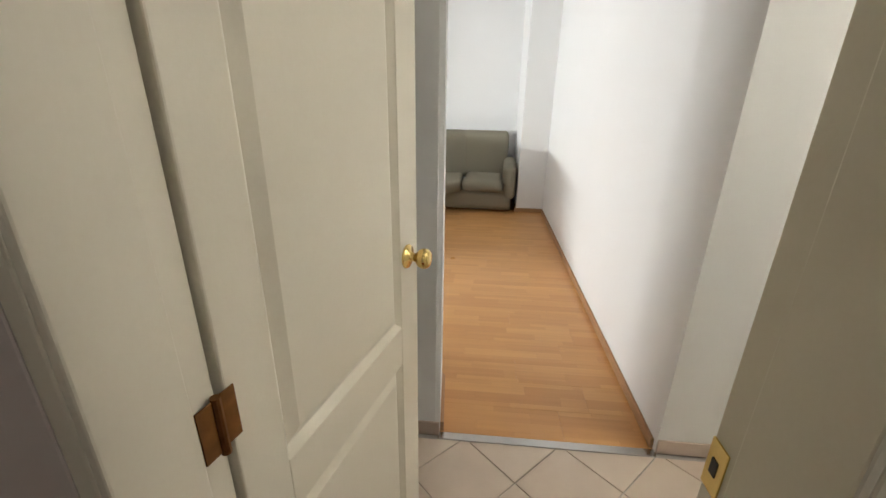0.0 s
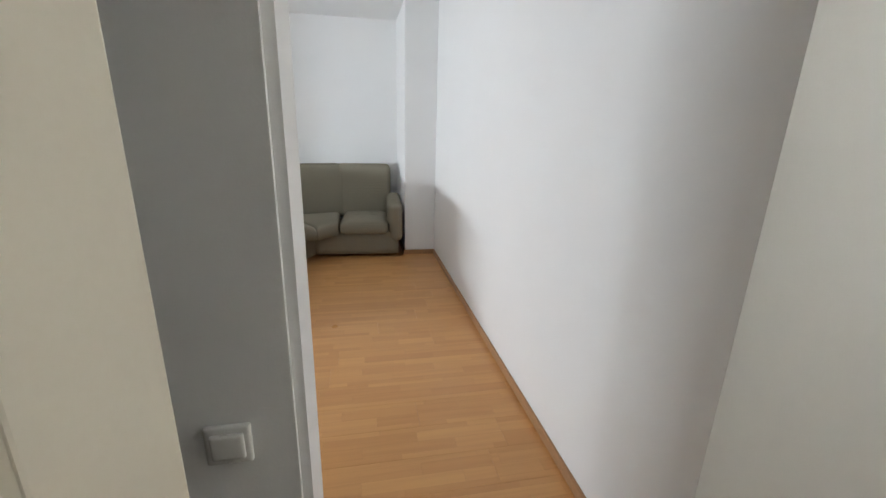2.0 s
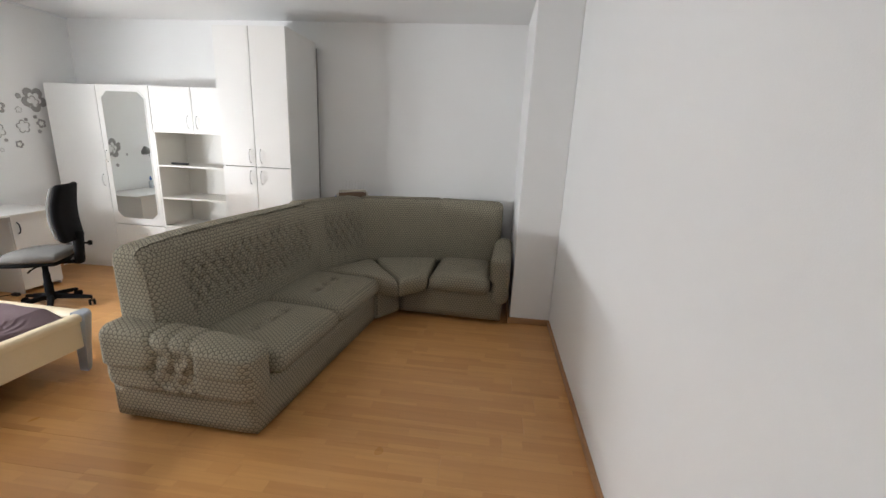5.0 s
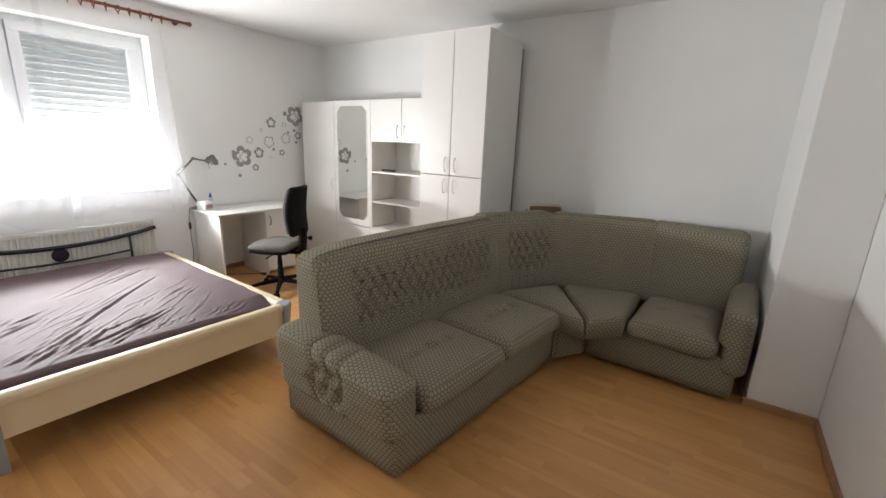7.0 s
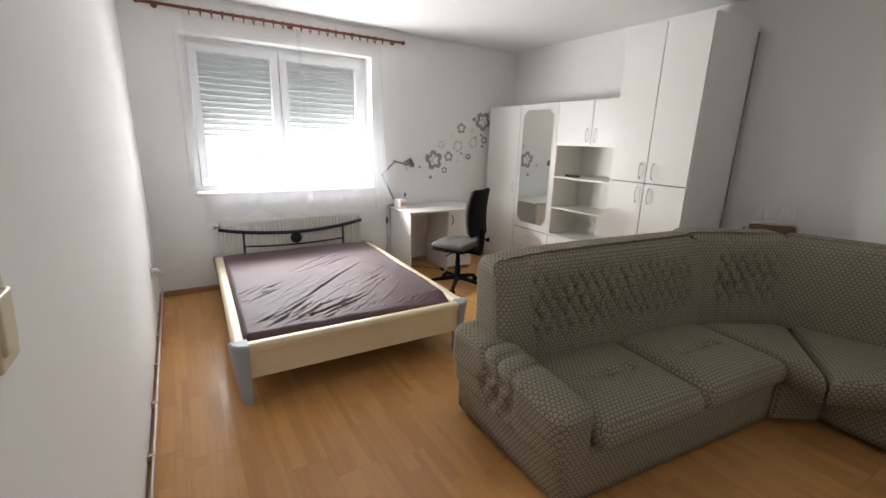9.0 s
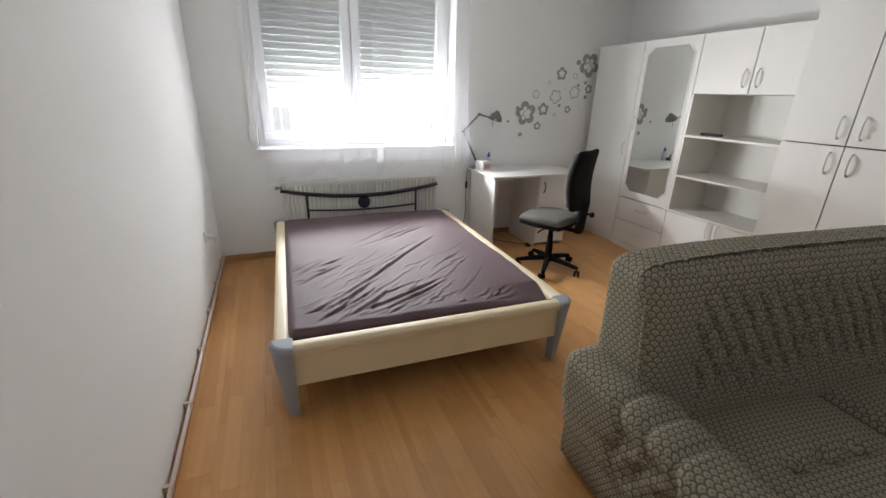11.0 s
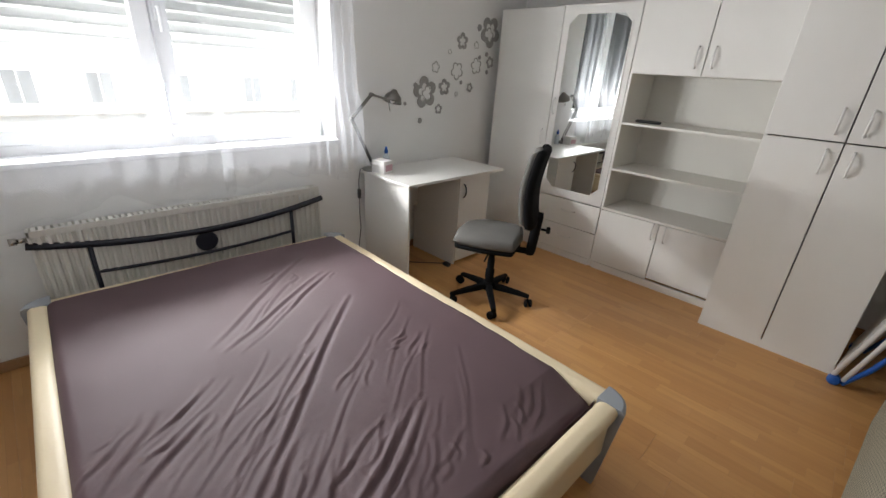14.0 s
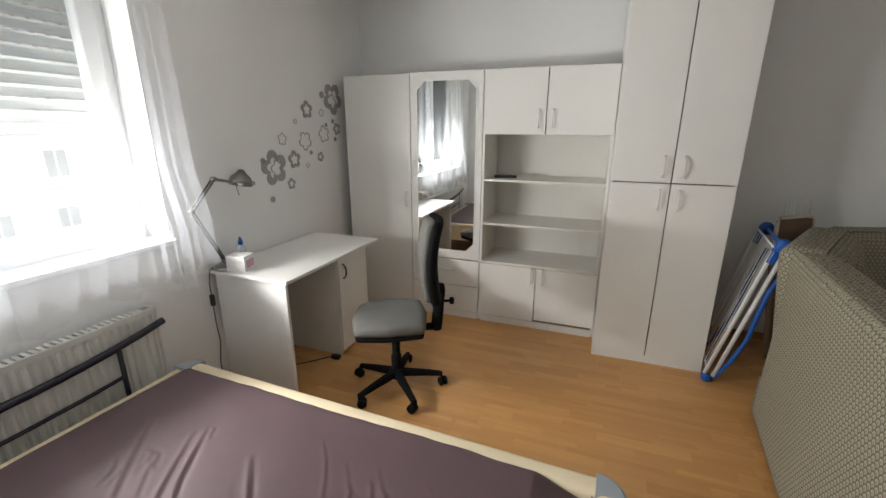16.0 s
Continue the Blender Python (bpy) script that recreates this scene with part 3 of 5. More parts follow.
def mirror_cabinet():
    w = 0.575
    ob = thing("mirror_cabinet", pose(-2.525, FY, 0), "white cabinet with a mirrored door above two drawers", "cabinet", "wall unit cabinets")
    carcass(ob, w, 1.905, D, M_WHITE)
    part("plinth", boxes((0.018, w - 0.018, 0.004, 0.02, 0, 0.054)), M_WHITE, ob)
    door = front("door", ob, 0, w, 0, 0.502, 1.905, (0.03, 1.205))
    c, x0, x1, z0, z1 = 0.062, 0.062, 0.522, 0.575, 1.84
    octo = [(x0 + c, z0), (x1 - c, z0), (x1, z0 + c), (x1, z1 - c), (x1 - c, z1), (x0 + c, z1), (x0, z1 - c), (x0, z0 + c)]
    bm = bmesh.new()
    prism(bm, [(x, z) for x, z in octo], 0.0, 0.004)
    bmesh.ops.rotate(bm, verts=bm.verts[:], cent=(0, 0, 0), matrix=Matrix.Rotation(radians(90), 3, "X"))
    part("mirror", bm, M_MIRROR, door, "octagonal mirror glass", at=pose(0, 0, 0))
    cx, cz = (x0 + x1) / 2, (z0 + z1) / 2
    big = [(x + (0.009 if x > cx else -0.009), z + (0.009 if z > cz else -0.009)) for x, z in octo]
    bm = bmesh.new()
    prism(bm, big, 0.0, 0.007, hole=octo)
    bmesh.ops.rotate(bm, verts=bm.verts[:], cent=(0, 0, 0), matrix=Matrix.Rotation(radians(90), 3, "X"))
    part("moulding", bm, M_WHITE, door)
    for z0, z1 in ((0.056, 0.278), (0.278, 0.500)):
        front("drawer", ob, 0, w, 0, z0, z1, (w / 2 + 0.02, (z0 + z1) / 2 + 0.02), True)


def shelf_cabinet():
    w, h = 0.885, 1.905
    ob = thing("shelf_cabinet", pose(-1.95, FY, 0), "white cabinet with open shelves between small doors", "cabinet", "wall unit cabinets")
    carcass(ob, w, h, D, M_EDGE)
    part("plinth", boxes((0.018, w - 0.018, 0.004, 0.02, 0, 0.054)), M_WHITE, ob)
    for z, y in ((1.466, 0.02), (1.13, 0.002), (0.80, 0.002), (0.497, -0.004)):
        part("shelf", boxes((0.018, w - 0.018, y, D - 0.006, z, z + 0.018), bevel=0.0015), M_EDGE, ob)
    m = w / 2
    front("door", ob, 0, m, 0, 1.466, h, (m - 0.05, 1.575))
    front("door", ob, m, w, 0, 1.466, h, (m + 0.045, 1.575))
    front("door", ob, 0, m, 0, 0.056, 0.495, (m - 0.035, 0.43))
    front("door", ob, m, w, 0, 0.056, 0.495, (m + 0.05, 0.43), bottom_gap=0.014)
    for x in (0, w - 0.018):
        part("edge_strip", boxes((x, x + 0.018, 0.0, 0.019, 0.5, 1.466), bevel=0.001), M_WHITE, ob)


def tall_cabinet():
    w, h, d = 0.67, 2.392, 0.625
    ob = thing("tall_cabinet", pose(-1.063, 6.315, 0), "tall white laminate cupboard with four doors", "cabinet", "wall unit cabinets")
    part("side_panel", boxes((0, 0.018, 0.019, d, 0, h), bevel=0.001, seg=1), M_WHITE, ob)
    part("side_panel", boxes((w - 0.018, w, 0.019, d, 0, h), bevel=0.001, seg=1), M_WHITE, ob)
    part("top_panel", boxes((0.018, w - 0.018, 0.019, d, h - 0.018, h)), M_WHITE, ob)
    part("plinth", boxes((0.0, w, 0.012, 0.019, 0, 0.054), (0, w, 0.019, 0.03, 0, 0.054)), M_WHITE, ob)
    # panel edge sticks out as a grey strip that draws the shaded gap
    part("back_panel", boxes((0.0, w + 0.010, d + 0.002, d + 0.014, 0.0, h - 0.05)), M_FELT, ob, "back panel whose proud grey edge draws the shaded gap at the wall")
    s = 0.332
    front("door", ob, 0, s, 0, 0.056, 1.198, (s - 0.055, 1.10))
    front("door", ob, s, w, 0, 0.056, 1.198, (s + 0.05, 1.10))
    front("door", ob, 0, s, 0, 1.198, h, (s - 0.05, 1.296))
    front("door", ob, s, w, 0, 1.198, h, (s + 0.055, 1.296))


wardrobe(), mirror_cabinet(), shelf_cabinet(), tall_cabinet()
bm = soft_box(0.17, 0.042, 0.02, 0.008, 0.008)
tagged(part("remote_control", bm, M_BLACK, None, at=pose(-1.80, 6.70, 1.158, 0, 0, 8), smooth=True), "black remote control lying on the top shelf", "remote control")


# ---- bed ----
def bed():
    L, W, H = 2.052, 1.55, 0.385
    ob = thing("bed", pose(-0.973, 4.026, 0, 0, 0, 178.1), "double bed with pale maple rails and dark steel headboard", "bed")
    y = W / 2

    def rail(name, a, b, z0=0.175):
        # a rail with a rounded top, between two plan points
        a, b = Vector((*a, 0)), Vector((*b, 0))
        d = (b - a).normalized()
        s = Vector((-d.y, d.x, 0))
        prof = [(-0.012, z0), (0.036, z0), (0.044, z0 + 0.008)] + [(0.012 + 0.036 * math.cos(a), H - 0.036 + 0.036 * math.sin(a)) for a in [math.pi / 2 * k / 7 for k in range(8)]] + [(-0.010 - 0.022 * math.sin(a), H - 0.022 + 0.022 * math.cos(a)) for a in [math.pi / 2 * k / 6 for k in range(7)]] + [(-0.028, H - 0.045), (-0.012, H - 0.05)]
        bm = bmesh.new()
        ends = [[bm.verts.new(e + s * u + Vector((0, 0, z))) for u, z in prof] for e in (a, b)]
        n = len(prof)
        for k in range(n):
            bm.faces.new((ends[0][k], ends[0][(k + 1) % n], ends[1][(k + 1) % n], ends[1][k]))
        bm.faces.new(ends[0][::-1])
        bm.faces.new(ends[1])
        o = part(name, bm, M_RAIL, ob, smooth=True)
        o.data.set_sharp_from_angle(angle=radians(40))
        return o

    rail("side_rail", (L - 0.06, y - 0.05), (0.085, y - 0.05))
    r2 = rail("side_rail", (0.085, -y + 0.05), (L - 0.06, -y + 0.05))
    rail("foot_rail", (0.05, y - 0.085), (0.05, -y + 0.085), 0.172)
    part("head_rail", boxes((L - 0.05, L - 0.02, -y + 0.07, y - 0.07, 0.2, 0.37), bevel=0.005), M_RAIL, ob)
    for sx, sy in ((0.0, 1), (0.0, -1), (1.0, 1), (1.0, -1)):
        # corner leg: quarter-round cap that tapers to the foot
        bm = bmesh.new()
        rings = []
        for z, k in ((0.0, 0.55), (0.02, 0.6), (0.30, 0.92), (H - 0.02, 1.0), (H - 0.004, 0.97), (H + 0.002, 0.86)):
            R = 0.10 * k
            pts = []
            for i in range(7):
                a = math.pi / 2 * i / 6
                pts.append((0.098 - R * math.cos(a), 0.098 - R * math.sin(a)))
            pts.append((0.098, 0.098))
            rings.append([bm.verts.new(((px if sx == 0 else L - px), sy * (y - py), z)) for px, py in pts])
        n = len(rings[0])
        for a, b in zip(rings, rings[1:]):
            for k in range(n):
                bm.faces.new((a[k], a[(k + 1) % n], b[(k + 1) % n], b[k]))
        bm.faces.new(rings[0][::-1])
        bm.faces.new(rings[-1])
        part("leg", bm, M_CAP, ob, "grey plastic corner leg")
    # slat base
    for i in range(11):
        part("bed_slat", boxes((0.15 + i * 0.175, 0.22 + i * 0.175, -y + 0.09, y - 0.09, 0.225, 0.24)), M_RAIL, ob)
    # headboard
    hb = part("headboard", tube(bmesh.new(), [(L + 0.045, s * 0.70, 0.535 + 0.075 * abs(s) ** 2 ) for s in [k / 8 - 1 for k in range(17)]], 0.017, 10), M_STEEL_DARK, ob, "curved dark steel headboard tube", smooth=True)
    part("lower_bar", tube(bmesh.new(), [(L + 0.045, s * 0.49, 0.405 + 0.022 * s ** 2) for s in [k / 8 - 1 for k in range(17)]], 0.009, 8), M_STEEL_DARK, hb, smooth=True)
    for s in (-1, 1):
        part("post", tube(bmesh.new(), [(L + 0.045, s * 0.49, 0.20), (L + 0.045, s * 0.49, 0.565)], 0.011, 8), M_STEEL_DARK, hb, smooth=True)
    part("disc", lathe(bmesh.new(), [(0.052, -0.007), (0.056, -0.004), (0.056, 0.004), (0.052, 0.007)], 28, (L + 0.045, 0, 0.472), (1, 0, 0)), M_STEEL_DARK, hb, "round steel disc")


bed()


def mattress():
    """Mattress in a jersey sheet, pulled into creases that run slantwise from the foot."""
    rnd = random.Random(5)
    long_ones = ((0.406, 0.44, 1.225, -0.364, 0.014, 0.015), (0.604, 0.642, 0.861, 0.368, 0.014, 0.011), (0.154, 0.57, 0.398, 0.353, 0.014, 0.012), (0.164, 0.432, 0.417, 0.164, 0.015, 0.013),
                 (0.193, 0.389, 0.457, -0.131, 0.013, 0.013), (0.171, 0.273, 0.459, -0.201, 0.012, 0.011), (0.254, 0.536, 0.579, 0.197, 0.015, 0.012), (1.114, 0.244, 1.513, -0.374, 0.013, 0.009),
                 (1.16, 0.283, 1.743, -0.368, 0.014, 0.008), (0.249, 0.612, 0.388, 0.441, 0.013, 0.010), (0.696, 0.664, 0.953, 0.48, 0.014, 0.009), (0.672, -0.284, 0.784, -0.433, 0.010, 0.007))
    creases = list(long_ones)
    for x0, y0, x1, y1, w, a in long_ones:
        # finer creases gather beside each long one
        for k in range(6):
            f0, f1 = sorted((rnd.uniform(0.0, 1.0), rnd.uniform(0.0, 1.0)))
            o = rnd.choice((-1, 1)) * rnd.uniform(0.03, 0.10)
            nx, ny_ = (y1 - y0), -(x1 - x0)
            ln = math.hypot(nx, ny_)
            nx, ny_ = nx / ln * o, ny_ / ln * o
            creases.append((x0 + (x1 - x0) * f0 + nx, y0 + (y1 - y0) * f0 + ny_, x0 + (x1 - x0) * (f1 + 0.05) + nx * 0.7, y0 + (y1 - y0) * (f1 + 0.05) + ny_ * 0.7, rnd.uniform(0.009, 0.012), rnd.uniform(0.003, 0.007)))
    for k in range(34):
        x, yy = rnd.uniform(0.18, 0.85), rnd.uniform(-0.25, 0.60)
        ln, an = rnd.uniform(0.15, 0.55), radians(rnd.uniform(-56, -38))
        creases.append((x, yy, x + ln * math.cos(an), yy + ln * math.sin(an), rnd.uniform(0.008, 0.011), rnd.uniform(0.003, 0.0065)))
    for k in range(22):
        x, yy = rnd.uniform(0.13, 0.24), rnd.uniform(-0.45, 0.6)
        ln, an = rnd.uniform(0.06, 0.22), radians(rnd.uniform(-75, -35))
        creases.append((x, yy, x + ln * math.cos(an), yy + ln * math.sin(an), rnd.uniform(0.008, 0.012), rnd.uniform(0.003, 0.007)))
    L, W, T_ = 1.875, 1.40, 0.185

    def shape(p, n):
        x, yy = p.x + 1.03, p.y
        if n.z > 0.3:
            h = 0.010 * noise.noise((x * 1.7, yy * 1.9, 0.3)) + 0.004 * noise.noise((x * 6, yy * 6, 2.0))
            for x0, y0, x1, y1, w, a in creases:
                dx, dy = x1 - x0, y1 - y0
                ll = dx * dx + dy * dy
                t = ((x - x0) * dx + (yy - y0) * dy) / ll
                if -0.05 < t < 1.05:
                    s = ((x - x0) * dy - (yy - y0) * dx) / math.sqrt(ll)
                    s += 0.007 * math.sin(t * 6 + x0 * 9)
                    w *= 0.78
                    if abs(s) < 4 * w:
                        fade = max(0.0, math.sin(math.pi * min(1, max(0, t)))) ** 0.6
                        h += 0.62 * a * fade * (math.exp(-(s / w) ** 2) - 0.75 * math.exp(-((s - 1.5 * w) / w) ** 2))
            p = p + Vector((0, 0, h * n.z))
            # the sheet has slipped off the foot corner
            k = max(0.0, (0.28 - x)) * max(0.0, (-yy - 0.30)) * 2.2
            p = p + Vector((0, 0, -k * 0.4))
        if n.x < -0.3 or n.y < -0.3:
            p = p + 0.006 * Vector((noise.noise((x * 9, yy * 9, p.z * 4)), noise.noise((x * 9 + 5, yy * 9, p.z * 4)), 0))
        return p

    bm = soft_box(L, W, T_, 0.04, 0.0062, shape)
    ob = part("mattress", bm, M_SHEET, None, smooth=True)
    ob.matrix_basis = pose(-0.985, 4.030, 0, 0, 0, 178.1) @ pose(1.028, 0, 0.245 + T_ / 2 - 0.03)
    tagged(ob, "mattress in a creased aubergine fitted sheet", "mattress")


mattress()


# ---- desk ----
def desk():
    ob = thing("desk", pose(0, 0, 0), "white laminate desk with a one-door pedestal", "desk")
    part("desktop", boxes((-3.165, -2.615, 5.17, 6.15, 0.712, 0.73), bevel=0.002), M_DESK, ob)
    part("side_panel", boxes((-3.15, -2.655, 5.205, 5.223, 0, 0.711), bevel=0.0015), M_WHITE, ob)
    part("back_panel", boxes((-3.13, -3.115, 5.224, 5.70, 0.38, 0.711)), M_WHITE, ob)
    ped = part("pedestal", boxes((-3.15, -2.675, 5.70, 5.716, 0, 0.711), (-3.15, -2.675, 6.03, 6.046, 0, 0.711), (-3.15, -2.675, 5.716, 6.03, 0.03, 0.046), (-3.15, -3.14, 5.716, 6.03, 0.046, 0.711), bevel=0.0015), M_WHITE, ob)
    door = part("door", boxes((-2.674, -2.657, 5.702, 6.044, 0.035, 0.706), bevel=0.0015), M_WHITE, ped)
    pts = [(0, 0, -0.05), (0.012, 0, -0.044), (0.024, 0, -0.025), (0.027, 0, 0), (0.024, 0, 0.025), (0.012, 0, 0.044), (0, 0, 0.05)]
    part("handle", tube(bmesh.new(), pts, 0.005, 8), M_STEEL_DARK, door, "dark bow handle", smooth=True, at=pose(-2.657, 5.745, 0.60))


desk()


# ---- sofa ----
def buttons(us, zs, stagger=0.5):
    out = []
    du = us[1] - us[0]
    for j, z in enumerate(zs):
        for u in us:
            out.append((u + (du * stagger if j % 2 else 0), z))
    return out


def seat_cushion(name, parent, x0, x1, y0, y1, z0, z1, pits, at=None):
    cx, cy = (x0 + x1) / 2, (y0 + y1) / 2

    def shape(p, n):
        if n.z > 0.2:
            fx, fy = 2 * p.x / (x1 - x0), 2 * p.y / (y1 - y0)
            p.z += 0.034 * (1 - fx ** 4) * (1 - fy ** 4)
            for u, v in pits:
                r2 = (p.x + cx - u) ** 2 + (p.y + cy - v) ** 2
                p.z -= 0.044 * math.exp(-r2 / 0.0007) + 0.013 * math.exp(-((p.y + cy - v) / 0.02) ** 2) * math.exp(-((p.x + cx - u) / 0.09) ** 2)
        return p
    bm = soft_box(x1 - x0, y1 - y0, z1 - z0, 0.058, 0.018, shape, (cx, cy, (z0 + z1) / 2))
    return part(name, bm, M_SOFA, parent, smooth=True, uv=True, at=at)


def quad_cushion(q, z0, z1, n=24, r=0.038):
    """Puffed cushion over a four-sided plan, with rounded top edges and a shallow crown."""
    bm = bmesh.new()
    steps = [0.5 - 0.5 * math.cos(math.pi * i / n) for i in range(n + 1)]
    lu = ((q[1] - q[0]).length + (q[2] - q[3]).length) / 2
    lv = ((q[3] - q[0]).length + (q[2] - q[1]).length) / 2
    grid = []
    for v in steps:
        row = []
        for u in steps:
            p = (q[0] * (1 - u) + q[1] * u) * (1 - v) + (q[3] * (1 - u) + q[2] * u) * v
            e = 1.0
            for d in (u * lu, (1 - u) * lu, v * lv, (1 - v) * lv):
                k = max(0.0, 1 - d / r)
                e *= math.sqrt(max(0.0, 1 - k * k)) * 0.98 + 0.02
            crown = 0.024 * (1 - (2 * u - 1) ** 4) * (1 - (2 * v - 1) ** 4)
            row.append(bm.verts.new((p.x, p.y, z1 - r + r * e + crown)))
        grid.append(row)
    for a, b in zip(grid, grid[1:]):
        for i in range(n):
            bm.faces.new((a[i], a[i + 1], b[i + 1], b[i]))
    rim = grid[0] + [row[-1] for row in grid[1:]] + grid[-1][-2::-1] + [row[0] for row in grid[-2:0:-1]]
    low = [bm.verts.new((w.co.x, w.co.y, z0)) for w in rim]
    for i in range(len(rim)):
        j = (i + 1) % len(rim)
        bm.faces.new((rim[j], rim[i], low[i], low[j]))
    bm.faces.new(low[::-1])
    bmesh.ops.recalc_face_normals(bm, faces=bm.faces[:])
    return bm


def back_cushion(name, parent, u0, u1, depth0, depth1, z0, z1, tufts, pleat=0.1, at=None, lean=0.12, back_lean=0.12):
    """Upholstered back; its face looks along -y of its own frame, u runs along x."""
    cu, cd, cz = (u0 + u1) / 2, (depth0 + depth1) / 2, (z0 + z1) / 2
    mid = cz + 0.04

    def shape(p, n):
        rear = p.y / (depth1 - depth0) + 0.5
        if n.y < -0.2:
            bulge = 0.03 * math.cos(p.z / (z1 - z0) * 2.6)
            p.y -= bulge
            if tufts:
                zc, u = p.z + cz, p.x + cu
                lo, hi = min(t[0] for t in tufts), max(t[0] for t in tufts)
                side = 1 / (1 + math.exp(-(u - lo + 0.03) / 0.012)) / (1 + math.exp((u - hi - 0.03) / 0.012))
                g = side * math.exp(-((zc - mid) / 0.17) ** 4)
                a, c = (u - lo) / pleat, (zc - mid) / 0.13
                d1, d2 = abs(math.sin(math.pi * (a + c))), abs(math.sin(math.pi * (a - c)))
                p.y += g * (0.028 * max(math.exp(-(d1 / 0.30) ** 2), math.exp(-(d2 / 0.30) ** 2)) + 0.030 * math.exp(-(d1 * d1 + d2 * d2) / 0.10))
                p.y += 0.016 * side * (1 - math.exp(-((zc - mid) / 0.16) ** 4)) * math.exp(-((zc - mid) / 0.27) ** 6) * math.exp(-(math.sin(math.pi * a) / 0.22) ** 2)
        if tufts and n.z > 0.3:
            p.z -= 0.009 * math.exp(-(math.sin(math.pi * (p.x + cu) / 0.1) / 0.16) ** 2)
        if tufts and p.z > 0:
            p.z -= 0.036 * math.exp(-(p.x + cu - u0) / 0.22) * (u1 - u0 > 1) * 2 * p.z / (z1 - z0)
        top = (p.z + cz - z0)
        p.y += (lean * (1 - rear) + back_lean * rear) * top
        if p.z > 0:
            p.y += 0.04 * (2 * p.z / (z1 - z0)) ** 4 * (1 if n.y < -0.1 else 0)
        return p
    bm = soft_box(u1 - u0, depth1 - depth0, z1 - z0, 0.068, 0.0105 if tufts else 0.02, shape, (cu, cd, cz))
    return part(name, bm, M_SOFA, parent, smooth=True, uv=True, at=at)


def armrest(parent, name, m, length, w=0.17, h=0.565, tufted=True, tall=0.36, drop=0.085):
    """Padded arm: x across, y along from the front; its roll dips towards the front."""
    def shape(p, n):
        s = (p.y + length / 2) / length
        if p.z > 0:
            p.z -= drop * max(0.0, 1 - s) ** 1.5 * (2 * p.z / tall)
        if p.z > -0.02 and n.x < 0:
            p.x -= 0.018
        if tufted and (n.z > 0.1 or n.x < -0.1):
            for k in (-0.10, 0.0, 0.10):
                p -= n * 0.016 * math.exp(-((p.y - k + 0.02 * math.sin(p.z * 30)) / 0.013) ** 2)
            for k, zz in ((-0.05, 0.05), (0.05, 0.05), (-0.10, -0.02), (0.0, -0.02), (0.10, -0.02), (-0.05, -0.09), (0.05, -0.09)):
                p -= n * 0.026 * math.exp(-((p.y - k) ** 2 + (p.z - zz) ** 2) / 0.0009)
        return p
    bm = soft_box(w, length, tall, 0.07, 0.0125, shape, (0, length / 2, h - tall / 2))
    return part(name, bm, M_SOFA, parent, smooth=True, uv=True, at=m)


def turned(origin, u):
    """A frame at origin whose x runs along the plan direction u, y to its left."""
    return Matrix.Translation((*origin, 0)) @ Matrix.Rotation(math.atan2(u[1], u[0]), 4, "Z")


